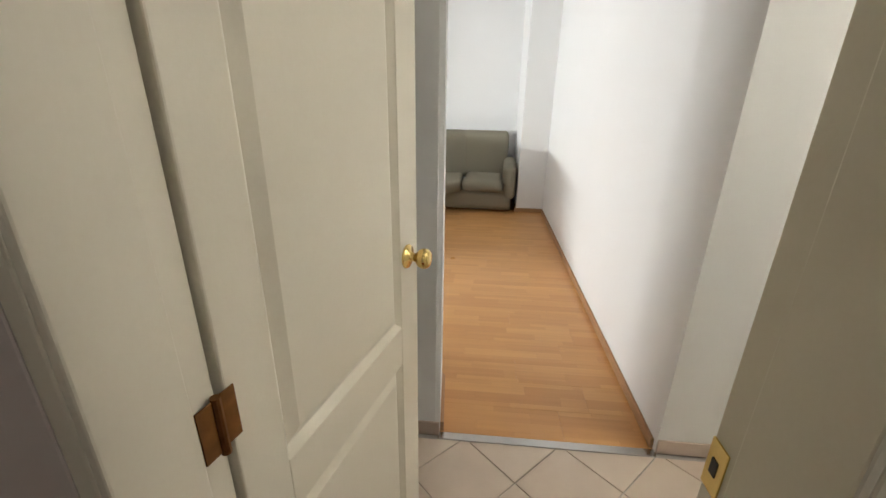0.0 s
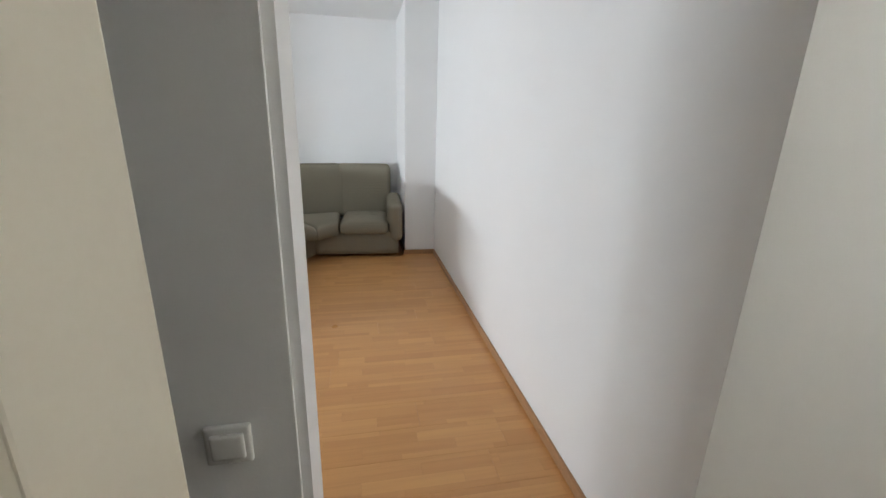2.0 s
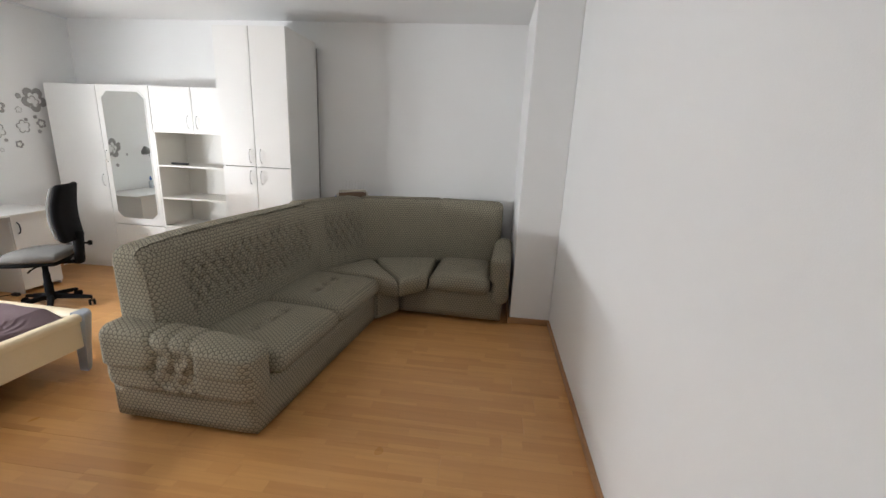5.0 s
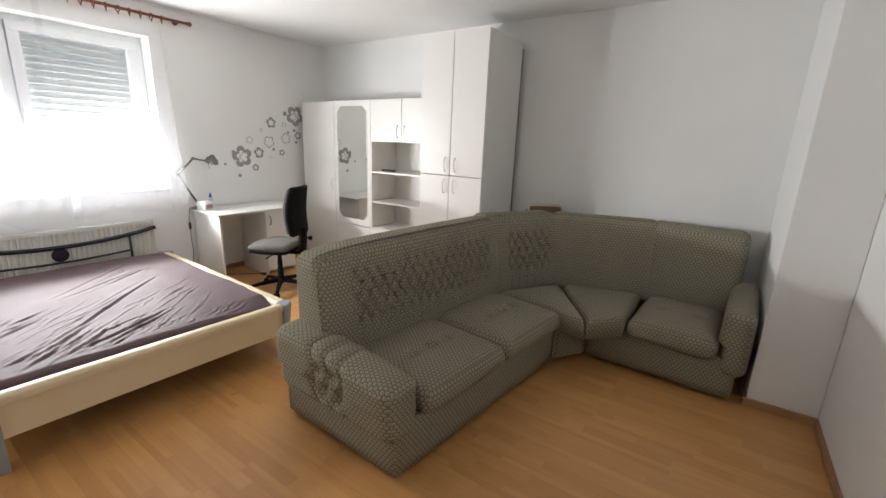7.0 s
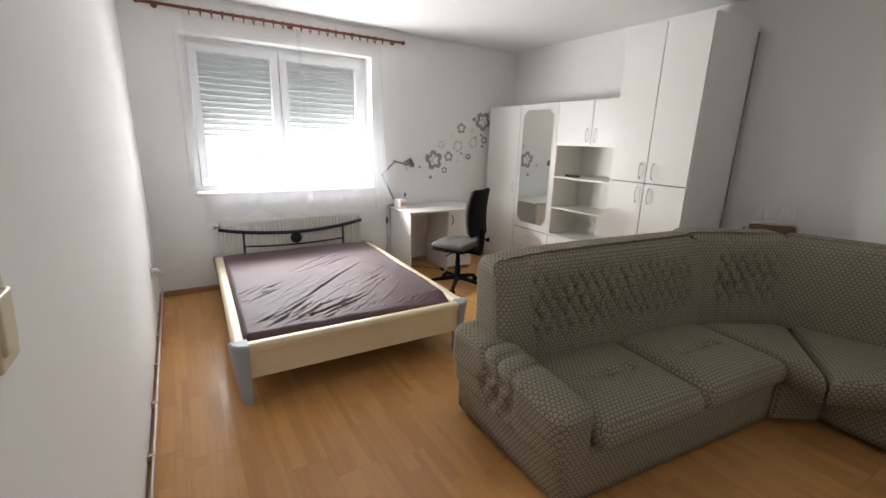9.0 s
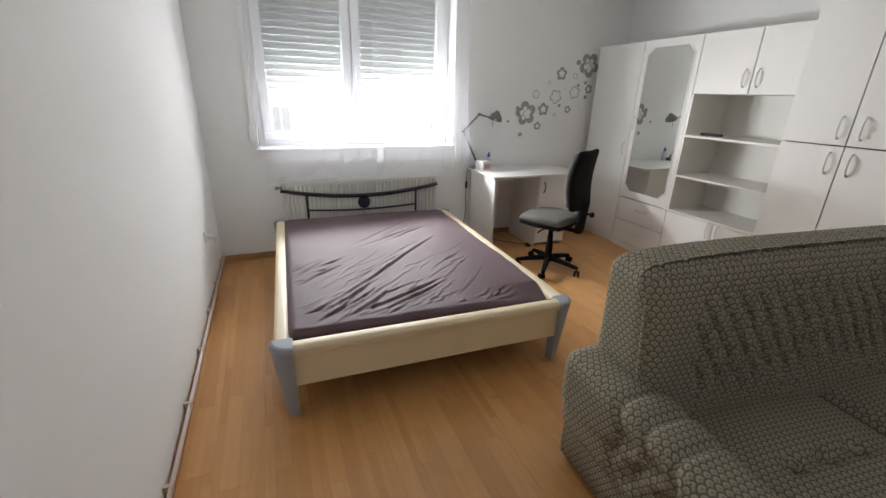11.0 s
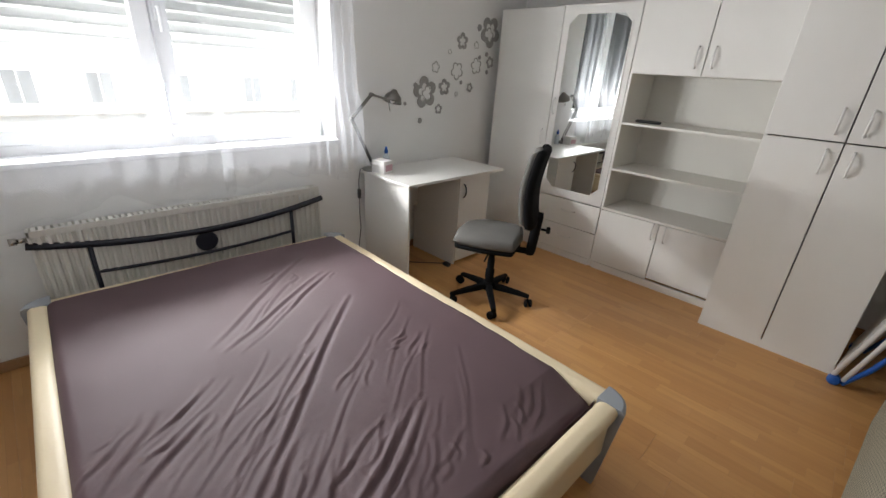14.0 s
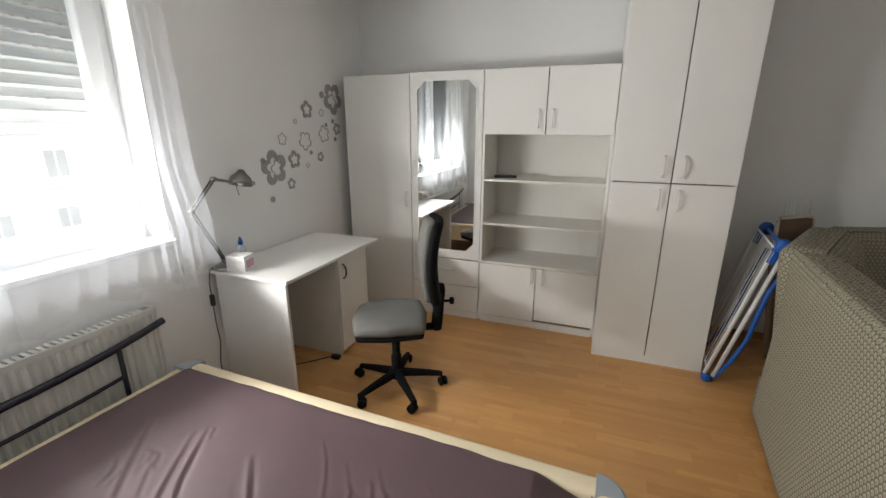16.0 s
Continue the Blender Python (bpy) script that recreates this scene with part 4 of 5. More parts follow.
def corner_sofa():
    ob = thing("corner_sofa", pose(0, 0, 0), "grey-green corner sofa with scale-patterned tufted upholstery", "sofa")
    FL = turned((0.383, 4.282), (0.118, 0.993))      # x along the long side, y towards its back
    FR = turned((0.70, 6.0), (0.9986, -0.052))
    DP = 0.82
    # long side
    part("base", soft_box(1.50, DP - 0.02, 0.255, 0.015, 0.06, lambda p, n: p - Vector((0.065 * (p.y / DP + 0.5), 0, 0)) if p.x < -0.6 else p, (0.77, DP / 2, 0.1575)), M_SOFA, ob, uv=True, at=FL, smooth=True)
    seat_cushion("seat", ob, 0.168, 0.835, -0.035, 0.60, 0.272, 0.395, [(0.37, 0.27), (0.50, 0.27), (0.63, 0.27)], at=FL)
    seat_cushion("seat", ob, 0.850, 1.525, -0.035, 0.60, 0.272, 0.395, [(1.05, 0.27), (1.18, 0.27), (1.31, 0.27)], at=FL)
    us = [0.24 + 0.1 * k for k in range(12)]
    back_cushion("backrest", ob, 0.018, 1.58, 0.52, 0.80, 0.33, 0.955, buttons(us, [0.57, 0.64, 0.71, 0.78]), 0.075, at=FL, back_lean=0.01)
    part("back_shell", soft_box(1.50, 0.10, 0.77, 0.03, 0.05, lambda p, n: p - Vector((0, 0.015 * (p.z / 0.8 + 0.5), 0)), (0.79, DP - 0.05, 0.425)), M_SOFA, ob, uv=True, at=FL, smooth=True)
    armrest(ob, "armrest", FL @ pose(0.060, -0.014, 0, 0, 0, 4.5), 0.815, 0.20, 0.575)
    # welts along the edges of the long back
    def edge(u, z):
        return (u, 0.528 + 0.12 * (z - 0.33) + 0.03 * max(0.0, (z - 0.64) / 0.31) ** 4, z)
    part("piping", tube(bmesh.new(), [edge(0.024, 0.36 + 0.085 * k) for k in range(6)] + [edge(0.032, 0.855), edge(0.058, 0.895), edge(0.10, 0.912)], 0.008, 8), M_SOFA, ob, smooth=True, uv=True, at=FL)
    part("piping", tube(bmesh.new(), [edge(1.572, 0.36 + 0.09 * k) for k in range(6)] + [edge(1.565, 0.895), edge(1.54, 0.93), edge(1.50, 0.942)], 0.008, 8), M_SOFA, ob, smooth=True, uv=True, at=FL)
    # corner: plan outline with a short slanting front
    i1, i2 = Vector((0.562, 5.792)), Vector((0.70, 6.0))
    b1 = (FL @ Vector((1.52, DP, 0))).to_2d()
    b2 = (FR @ Vector((0.0, DP, 0))).to_2d()
    bm = bmesh.new()
    prism(bm, [tuple(p) for p in (i1, i2, b2, (0.16, 6.66), b1)], 0.03, 0.285)
    bmesh.ops.bevel(bm, geom=bm.edges[:], offset=0.012, segments=2, affect="EDGES")
    part("corner_base", bm, M_SOFA, ob, uv=True)
    for pts in ([(0.58, 5.77), (0.755, 5.735), (0.36, 6.38), (0.05, 5.88)], [(0.765, 5.745), (0.955, 5.955), (0.955, 6.56), (0.375, 6.40)]):
        part("corner_seat", quad_cushion([Vector(p) for p in pts], 0.268, 0.40), M_SOFA, ob, uv=True, smooth=True)
    # corner backs: two panels that turn the bend
    FC = turned((0.036, 5.854), (0.48, 0.877))
    back_cushion("corner_back", ob, -0.08, 0.655, 0.0, 0.25, 0.33, 0.965, buttons([0.14 + 0.1 * k for k in range(4)], [0.57, 0.64, 0.71, 0.78]), 0.075, at=FC)
    FD = turned((0.31, 6.355), (0.963, 0.27))
    back_cushion("corner_back", ob, -0.085, 0.765, 0.0, 0.25, 0.33, 0.957, [], 0.1, at=FD)
    # short side
    part("base", soft_box(0.90, DP - 0.04, 0.255, 0.015, 0.06, None, (0.45, DP / 2, 0.1575)), M_SOFA, ob, uv=True, at=FR, smooth=True)
    seat_cushion("seat", ob, 0.27, 0.79, -0.05, 0.60, 0.268, 0.40, [(0.43, 0.27), (0.63, 0.27)], at=FR)
    back_cushion("backrest", ob, 0.18, 0.835, 0.56, 0.80, 0.33, 0.955, [], at=FR)
    armrest(ob, "armrest", FR @ pose(0.872, 0.0, 0), 0.70, 0.15, 0.63, False, 0.46, 0.04)


corner_sofa()


# ---- window side: radiator, curtain, pipes ----
def radiator():
    y0, y1, z0, z1 = 3.41, 4.80, 0.13, 0.675
    ob = thing("radiator", pose(XW, 0, 0), "white ribbed panel radiator under the window", "radiator")
    bm = bmesh.new()
    n = int((y1 - y0) / 0.035)
    pts = []
    for k in range(n):
        a = y0 + 0.012 + (y1 - y0 - 0.024) * k / n
        w = (y1 - y0 - 0.024) / n
        pts += [(a, 0.088), (a + 0.3 * w, 0.088), (a + 0.5 * w, 0.100), (a + 0.8 * w, 0.100)]
    pts.append((y1 - 0.012, 0.088))
    lo, hi = [[bm.verts.new((x, y, z)) for y, x in pts] for z in (z0 + 0.03, z1 - 0.03)]
    for k in range(len(pts) - 1):
        bm.faces.new((lo[k], lo[k + 1], hi[k + 1], hi[k]))
    part("ribbed_panel", bm, M_RAD, ob)
    part("frame", boxes((0.03, 0.095, y0, y1, z0, z0 + 0.03), (0.086, 0.097, y0, y1, z1 - 0.03, z1), (0.03, 0.097, y0, y0 + 0.012, z0 + 0.03, z1 - 0.001), (0.03, 0.097, y1 - 0.012, y1, z0 + 0.03, z1 - 0.001), (0.03, 0.035, y0, y1, z0 + 0.03, z1), bevel=0.002), M_RAD, ob)
    rows = [(0.036, 0.085, y0 + 0.02 + 0.025 * k, y0 + 0.035 + 0.025 * k, z1 - 0.008, z1 - 0.002) for k in range(int((y1 - y0 - 0.04) / 0.025))]
    part("grille", boxes(*rows), M_RAD, ob)
    for y in (y0 + 0.2, y1 - 0.2):
        part("bracket", boxes((0.0, 0.03, y, y + 0.03, 0.2, 0.6)), M_RAD, ob)
    bm = tube(bmesh.new(), [(0.06, y0, z1 - 0.045), (0.06, y0 - 0.035, z1 - 0.045)], 0.010, 10)
    tube(bm, [(0.06, y0 - 0.035, z1 - 0.045), (0.06, y0 - 0.06, z1 - 0.045)], 0.016, 12)
    part("valve", bm, M_CHROME, ob, "metal valve", smooth=True)


radiator()

for k, z in enumerate((0.064, 0.082)):
    bm = tube(bmesh.new(), [(XW + 0.03, YL + 0.024, z), (0.9, YL + 0.024, z)], 0.0055, 8)
    for i in range(9):
        box(bm, -3.0 + i * 0.45, -2.985 + i * 0.45, YL + 0.001, YL + 0.031, z - 0.008, z + 0.008)
    tagged(part("heating_pipe", bm, material("painted_pipe_%d" % k, (0.62, 0.50, 0.44), 0.4, vary=0.06), smooth=False), "thin painted heating pipe along the wall", "pipe", "heating pipes")


def curtain_panel(y0, y1, z_hem, seed, gather):
    rnd = random.Random(seed)
    bm = bmesh.new()
    n, rows = 150, 26
    ph = [rnd.uniform(0, 6.28) for _ in range(6)]
    grid = []
    for j in range(rows + 1):
        f = j / rows
        row = []
        for i in range(n + 1):
            s = i / n
            y = y0 + (y1 - y0) * s
            amp = 0.014 + 0.020 * f
            k = gather(s)
            x = 0.060 + 0.028 * min(1, f / 0.3) + amp * (0.6 * math.sin(s * 46 + ph[0] + 0.6 * f) + 0.55 * k * math.sin(s * 93 + ph[1]) + 0.35 * math.sin(s * 17 + ph[2] + f * 1.5))
            hem = z_hem + 0.035 * math.sin(s * 9 + ph[3]) + 0.022 * math.sin(s * 21 + ph[4]) * f
            z = 2.452 + (hem - 2.452) * f - 0.012 * abs(math.sin(s * math.pi * 9)) * (1 - f)
            if f > 0.66:
                e = min(1.0, (f - 0.66) / 0.20)
                x += 0.055 * e * e * (3 - 2 * e)
            row.append(bm.verts.new((x, y + 0.012 * math.sin(f * 3 + s * 5), z)))
        grid.append(row)
    for a, b in zip(grid, grid[1:]):
        for i in range(n):
            bm.faces.new((a[i], a[i + 1], b[i + 1], b[i]))
    return bm


ob = part("curtain", curtain_panel(3.30, 4.27, 0.735, 3, lambda s: 0.4), M_VOILE, None, smooth=True, at=pose(XW, 0, 0))
tagged(ob, "sheer white voile curtain with a wavy hem", "curtain", "window curtains")
ob = part("curtain", curtain_panel(4.21, 5.10, 0.775, 8, lambda s: 0.4 + 6.5 * max(0, s - 0.55)), M_VOILE, None, smooth=True, at=pose(XW + 0.012, 0, 0))
tagged(ob, "sheer white voile curtain gathered into folds", "curtain", "window curtains")

rod = thing("curtain_rod", pose(XW + 0.06, 0, 2.485), "red-brown wooden curtain rod with rings", "curtain rod")
part("pole", tube(bmesh.new(), [(0, 3.02, 0), (0, 5.33, 0)], 0.0125, 10), M_ROD, rod, smooth=True)
for y in (3.005, 5.345):
    part("finial", lathe(bmesh.new(), [(0.012, -0.02), (0.019, -0.012), (0.021, 0.0), (0.016, 0.014), (0.006, 0.02)], 12, (0, y, 0), (0, -1 if y < 4 else 1, 0)), M_ROD, rod, smooth=True)
for y in (3.12, 4.18, 5.24):
    bm = tube(bmesh.new(), [(-0.06, y, -0.005), (-0.01, y, -0.014)], 0.009, 8)
    lathe(bm, [(0.024, 0), (0.024, 0.006), (0.012, 0.01)], 12, (-0.06, y, -0.005), (1, 0, 0))
    part("bracket", bm, M_ROD, rod)
ring = None
for k in range(22):
    y = 3.36 + k * 0.083
    if ring is None:
        bm = tube(bmesh.new(), [(0.024 * math.cos(a), 0, 0.024 * math.sin(a)) for a in [2 * math.pi * i / 14 for i in range(15)]], 0.005, 6, cap=False)
        box(bm, -0.003, 0.003, -0.004, 0.004, -0.042, -0.02)
        ring = part("ring", bm, M_ROD, rod, at=pose(0, y, -0.008))
    else:
        o = ring.copy()
        scene.collection.objects.link(o)
        o.matrix_basis = pose(0, y, -0.008, 0, 0, 14 * math.sin(k * 2.3))


# white strip gives shape to the bright line of light under the ceiling
tagged(part("cornice", boxes((0, 0.022, YL, YB - 0.001, HC - 0.022, HC - 0.001), bevel=0.006), M_UPVC, None, at=pose(XW, 0, 0)), "narrow white strip that draws the bright line of light at the ceiling", "trim", kind="structure")


# ---- wall flowers ----
def petals(r, depth, n=5, turn=0.0, steps=60):
    """Outline of a flower with n round petals; the notches are about depth of the radius."""
    return [(r * (1 - 1.6 * depth + 1.9 * depth * abs(math.cos(n * a / 2)) ** 0.75) * math.cos(a + turn), r * (1 - 1.6 * depth + 1.9 * depth * abs(math.cos(n * a / 2)) ** 0.75) * math.sin(a + turn)) for a in [2 * math.pi * i / steps for i in range(steps)]]


def wall_flower(y, z, r, style, turn=0.3):
    bm = bmesh.new()
    if style == "ring":
        prism(bm, petals(r, 0.20, turn=turn), 0, 0.004, hole=petals(r * 0.58, 0.22, turn=turn))
        mat, lab = M_FELT, "grey felt flower ring stuck on the wall"
    elif style == "pale":
        prism(bm, petals(r, 0.20, turn=turn), 0, 0.003, hole=petals(r * 0.86, 0.20, turn=turn))
        mat, lab = M_PALE, "thin pale grey flower outline stuck on the wall"
    else:
        prism(bm, petals(r, 0.06, turn=turn, steps=20), 0, 0.004)
        mat, lab = M_FELT, "small grey felt dot stuck on the wall"
    bmesh.ops.rotate(bm, verts=bm.verts[:], cent=(0, 0, 0), matrix=Matrix(((0, 0, 1), (1, 0, 0), (0, 1, 0))))
    ob = part("wall_flower" if style != "dot" else "wall_dot", bm, mat, None, at=pose(XW + 0.001, y, z))
    tagged(ob, lab, "wall decoration", "flower wall decorations")


for y, z, r, st, tn in ((5.80, 1.25, 0.112, "ring", 0.5), (6.187, 1.635, 0.060, "ring", 1.6), (6.007, 1.291, 0.060, "ring", 0.4), (5.953, 1.126, 0.038, "ring", 1.57), (6.310, 1.293, 0.036, "ring", 1.2),
                        (6.144, 1.416, 0.066, "pale", 0.9), (5.902, 1.433, 0.040, "pale", 0.2), (6.375, 1.462, 0.062, "pale", 0.5), (6.52, 1.73, 0.115, "ring", 1.0), (6.36, 1.62, 0.028, "pale", 0.4),
                        (6.50, 1.70, 0.062, "pale", 1.4), (5.83, 1.24, 0.060, "pale", 0.5), (6.55, 1.50, 0.045, "ring", 0.6), (6.05, 1.55, 0.018, "pale", 0.0), (6.15, 1.24, 0.018, "pale", 0.5),
                        (5.755, 1.043, 0.021, "dot", 0), (5.70, 1.30, 0.020, "dot", 0.4), (6.20, 1.33, 0.016, "dot", 0.2), (6.41, 1.53, 0.016, "dot", 0.5), (6.50, 1.56, 0.018, "dot", 0.2),
                        (6.52, 1.42, 0.018, "dot", 0.1), (6.38, 1.75, 0.026, "dot", 0.7), (5.60, 1.17, 0.014, "dot", 0.7)):
    wall_flower(y, z, r, st, tn)


# ---- things on the desk ----
def desk_lamp():
    ob = thing("desk_lamp", pose(-3.10, 5.24, 0.73), "brushed steel articulated desk lamp on the desk", "desk lamp")
    part("base", lathe(bmesh.new(), [(0.068, 0.0), (0.070, 0.006), (0.066, 0.016), (0.05, 0.022), (0.012, 0.026), (0.010, 0.045)], 28), M_LAMPSTEEL, ob, smooth=True)
    a, b, c = Vector((0.0, 0, 0.045)), Vector((0.02, -0.175, 0.36)), Vector((0.02, -0.015, 0.51))
    h = Vector((0.025, 0.12, 0.478))

    def arm(p, q, gap=0.011):
        bm = bmesh.new()
        for s in (-gap, gap):
            tube(bm, [p + Vector((s, 0, 0)), q + Vector((s, 0, 0))], 0.0056, 8)
        return bm
    lower = part("lower_arm", arm(a, b), M_LAMPSTEEL, ob, smooth=True)
    upper = part("upper_arm", arm(b, c), M_LAMPSTEEL, ob, smooth=True)
    for parent, p, q in ((lower, a, b), (upper, b, c)):
        d = q - p
        pts = []
        for k in range(81):
            f = 0.08 + 0.5 * k / 80
            an = k * 2 * math.pi / 5
            pts.append(p + d * f + Vector((0.004 * math.cos(an), 0.004 * math.sin(an) + 0.012, 0)))
        part("spring", tube(bmesh.new(), pts, 0.0012, 4), M_HANDLE, parent)
    for p in (a, b, c):
        part("joint", lathe(bmesh.new(), [(0.011, -0.016), (0.013, -0.01), (0.013, 0.01), (0.011, 0.016)], 14, p, (1, 0, 0)), M_LAMPSTEEL, ob, smooth=True)
    part("neck", tube(bmesh.new(), [c, c + (h - c) * 0.7, h], 0.008, 8), M_LAMPSTEEL, ob, smooth=True)
    prof = [(0.016, 0.055), (0.022, 0.045), (0.030, 0.035), (0.055, 0.012), (0.064, -0.018), (0.066, -0.032), (0.063, -0.032), (0.052, 0.008), (0.02, 0.03)]
    shade = part("shade", lathe(bmesh.new(), prof, 28, h + Vector((0, 0.045, 0.012)), (-0.05, 0.30, 0.95)), M_LAMPSTEEL, ob, "polished steel dome shade", smooth=True)
    part("bulb", lathe(bmesh.new(), [(0.005, 0.02), (0.016, 0.0), (0.02, -0.02), (0.012, -0.034), (0.003, -0.038)], 14, h + Vector((0, 0.045, 0.012)), (-0.05, 0.30, 0.95)), M_PAPER, shade)
    part("stem", tube(bmesh.new(), [h + Vector((0.0, 0.0, 0.0)), h + Vector((0.01, 0.01, -0.075))], 0.003, 6), M_LAMPSTEEL, shade)


desk_lamp()
cable = thing("lamp_cable", pose(0, 0, 0), "black lamp cable with an inline switch hanging beside the desk", "cable")
pts = [(-3.135, 5.19, 0.745), (-3.14, 5.165, 0.735), (-3.14, 5.15, 0.66), (-3.135, 5.148, 0.55), (-3.13, 5.145, 0.42), (-3.125, 5.15, 0.30), (-3.14, 5.14, 0.16), (-3.10, 5.12, 0.03), (-3.0, 5.15, 0.008), (-2.9, 5.3, 0.006)]
part("cord", tube(bmesh.new(), pts, 0.0032, 6), M_BLACK, cable, smooth=True)
part("switch", boxes((-3.146, -3.122, 5.137, 5.159, 0.525, 0.595), bevel=0.006), M_BLACK, cable)

tissue = thing("card_box", pose(-3.0, 5.255, 0.73, 0, 0, 14), "small white card box with a pinkish printed side", "box")
part("body", boxes((-0.055, 0.055, -0.05, 0.05, 0, 0.088), bevel=0.002), M_PAPER, tissue)
part("label", boxes((0.0555, 0.057, -0.035, 0.040, 0.018, 0.062), bevel=0.0004), M_PINK, tissue, "printed pinkish label")

bottle = thing("bottle", pose(-3.10, 5.365, 0.73), "clear plastic bottle with a dark blue cap", "bottle")
part("body", lathe(bmesh.new(), [(0.022, 0), (0.025, 0.004), (0.025, 0.075), (0.022, 0.09), (0.012, 0.10), (0.012, 0.108)], 20), material("clear_bottle", (0.62, 0.68, 0.72), 0.15, vary=0.05), bottle, smooth=True)
part("cap", lathe(bmesh.new(), [(0.014, 0.108), (0.014, 0.128), (0.010, 0.133), (0.007, 0.150), (0.004, 0.155)], 16), M_BLUE, bottle, "dark blue cap", smooth=True)

plug = boxes((-2.72, -2.66, 5.63, 5.665, 0.0, 0.028), bevel=0.006)
tube(plug, [(-2.72, 5.64, 0.012), (-2.85, 5.52, 0.006), (-2.95, 5.42, 0.006), (-3.08, 5.35, 0.006)], 0.0035, 6)
tagged(part("extension_lead", plug, M_BLACK), "black plug and lead lying on the floor under the desk", "cable")


# ---- office chair ----
def office_chair():
    ob = thing("office_chair", pose(-2.155, 5.50, 0, 0, 0, 207), "grey cloth office swivel chair on black castors", "office chair")

    def pan(p, n):
        r = math.hypot(p.x, p.y)
        if n.z > 0.2:
            p.z += 0.012 * (1 - (r / 0.25) ** 2) - (0.02 * max(0, p.x / 0.22) ** 2)
        k = 1 - 0.12 * (abs(p.x * p.y) / 0.05)
        return Vector((p.x * k, p.y * k, p.z))
    part("seat", soft_box(0.43, 0.43, 0.06, 0.03, 0.02, pan, (0.03, 0, 0.465)), M_GREYCLOTH, ob, "grey cloth seat pad", smooth=True)
    part("seat_shell", soft_box(0.41, 0.41, 0.035, 0.017, 0.03, lambda p, n: Vector((p.x * (1 - 0.12 * abs(p.x * p.y) / 0.045), p.y * (1 - 0.12 * abs(p.x * p.y) / 0.045), p.z)), (0.03, 0, 0.420)), M_CHAIRSHELL, ob, smooth=True)

    def rest(p, n):
        t = p.z / 0.44 + 0.5
        w = 1 - 0.28 * max(0, t - 0.5) ** 2 * 4 * 0.6 - 0.15 * max(0, 0.35 - t) * 2
        return Vector((p.x - 0.015 * t + 0.03 * math.sin(t * 3.1) + 0.06 * (p.y / 0.2) ** 2 * 0.5, p.y * w, p.z))
    part("backrest", soft_box(0.05, 0.34, 0.43, 0.024, 0.02, rest, (-0.206, 0, 0.812)), M_GREYCLOTH, ob, "grey cloth back pad", smooth=True)
    part("back_shell", soft_box(0.05, 0.37, 0.465, 0.022, 0.02, rest, (-0.240, 0, 0.812)), M_CHAIRSHELL, ob, "black plastic back shell", smooth=True)
    part("back_bracket", soft_box(0.06, 0.09, 0.28, 0.02, 0.03, lambda p, n: p + Vector((-0.008 * p.z / 0.1, 0, 0)), (-0.250, 0, 0.515)), M_CHAIRSHELL, ob, smooth=True)
    part("back_arm", boxes((-0.26, 0.0, -0.035, 0.035, 0.385, 0.402), bevel=0.004), M_CHAIRSHELL, ob)
    part("knob", lathe(bmesh.new(), [(0.008, 0), (0.008, 0.03), (0.02, 0.032), (0.022, 0.045), (0.018, 0.055)], 14, (-0.285, 0, 0.55), (-1, 0, 0)), M_CHAIRSHELL, ob, smooth=True)
    part("lever", tube(bmesh.new(), [(0, 0.03, 0.39), (0.0, 0.2, 0.388), (0.0, 0.24, 0.38)], 0.006, 8), M_CHAIRSHELL, ob, smooth=True)
    part("column", lathe(bmesh.new(), [(0.028, 0.08), (0.030, 0.10), (0.030, 0.22), (0.024, 0.225), (0.024, 0.30), (0.02, 0.305), (0.02, 0.40)], 16), M_CHAIRSHELL, ob, smooth=True)
    part("hub", lathe(bmesh.new(), [(0.035, 0.072), (0.042, 0.085), (0.042, 0.125), (0.034, 0.135)], 16), M_CHAIRSHELL, ob, smooth=True)
    for k in range(5):
        an = radians(72 * k + 38)
        c, s = math.cos(an), math.sin(an)
        bm = bmesh.new()
        ends = []
        for r, w, z0, z1 in ((0.03, 0.026, 0.085, 0.125), (0.16, 0.021, 0.072, 0.105), (0.275, 0.017, 0.058, 0.082)):
            ends.append([bm.verts.new((r * c - u * s, r * s + u * c, z)) for u, z in ((-w, z0), (w, z0), (w * 0.7, z1), (-w * 0.7, z1))])
        for a, b in zip(ends, ends[1:]):
            for i in range(4):
                bm.faces.new((a[i], a[(i + 1) % 4], b[(i + 1) % 4], b[i]))
        bm.faces.new(ends[0][::-1])
        bm.faces.new(ends[-1])
        bmesh.ops.bevel(bm, geom=bm.edges[:], offset=0.004, segments=2, affect="EDGES")
        leg = part("leg", bm, M_CHAIRSHELL, ob)
        an2 = an + 0.9 + k * 1.3
        ax = Vector((math.cos(an2), math.sin(an2), 0))
        bm = bmesh.new()
        ce = Vector((0.27 * c, 0.27 * s, 0.027)) + Vector((-ax.y, ax.x, 0)) * 0.015
        for side in (-0.024, 0.006):
            lathe(bm, [(0.018, 0), (0.026, 0.003), (0.027, 0.009), (0.026, 0.015), (0.018, 0.018)], 16, ce + ax * side, ax)
        tube(bm, [(0.27 * c, 0.27 * s, 0.03), (0.27 * c, 0.27 * s, 0.075)], 0.006, 8)
        part("castor", bm, M_CHAIRSHELL, leg, smooth=True)


office_chair()


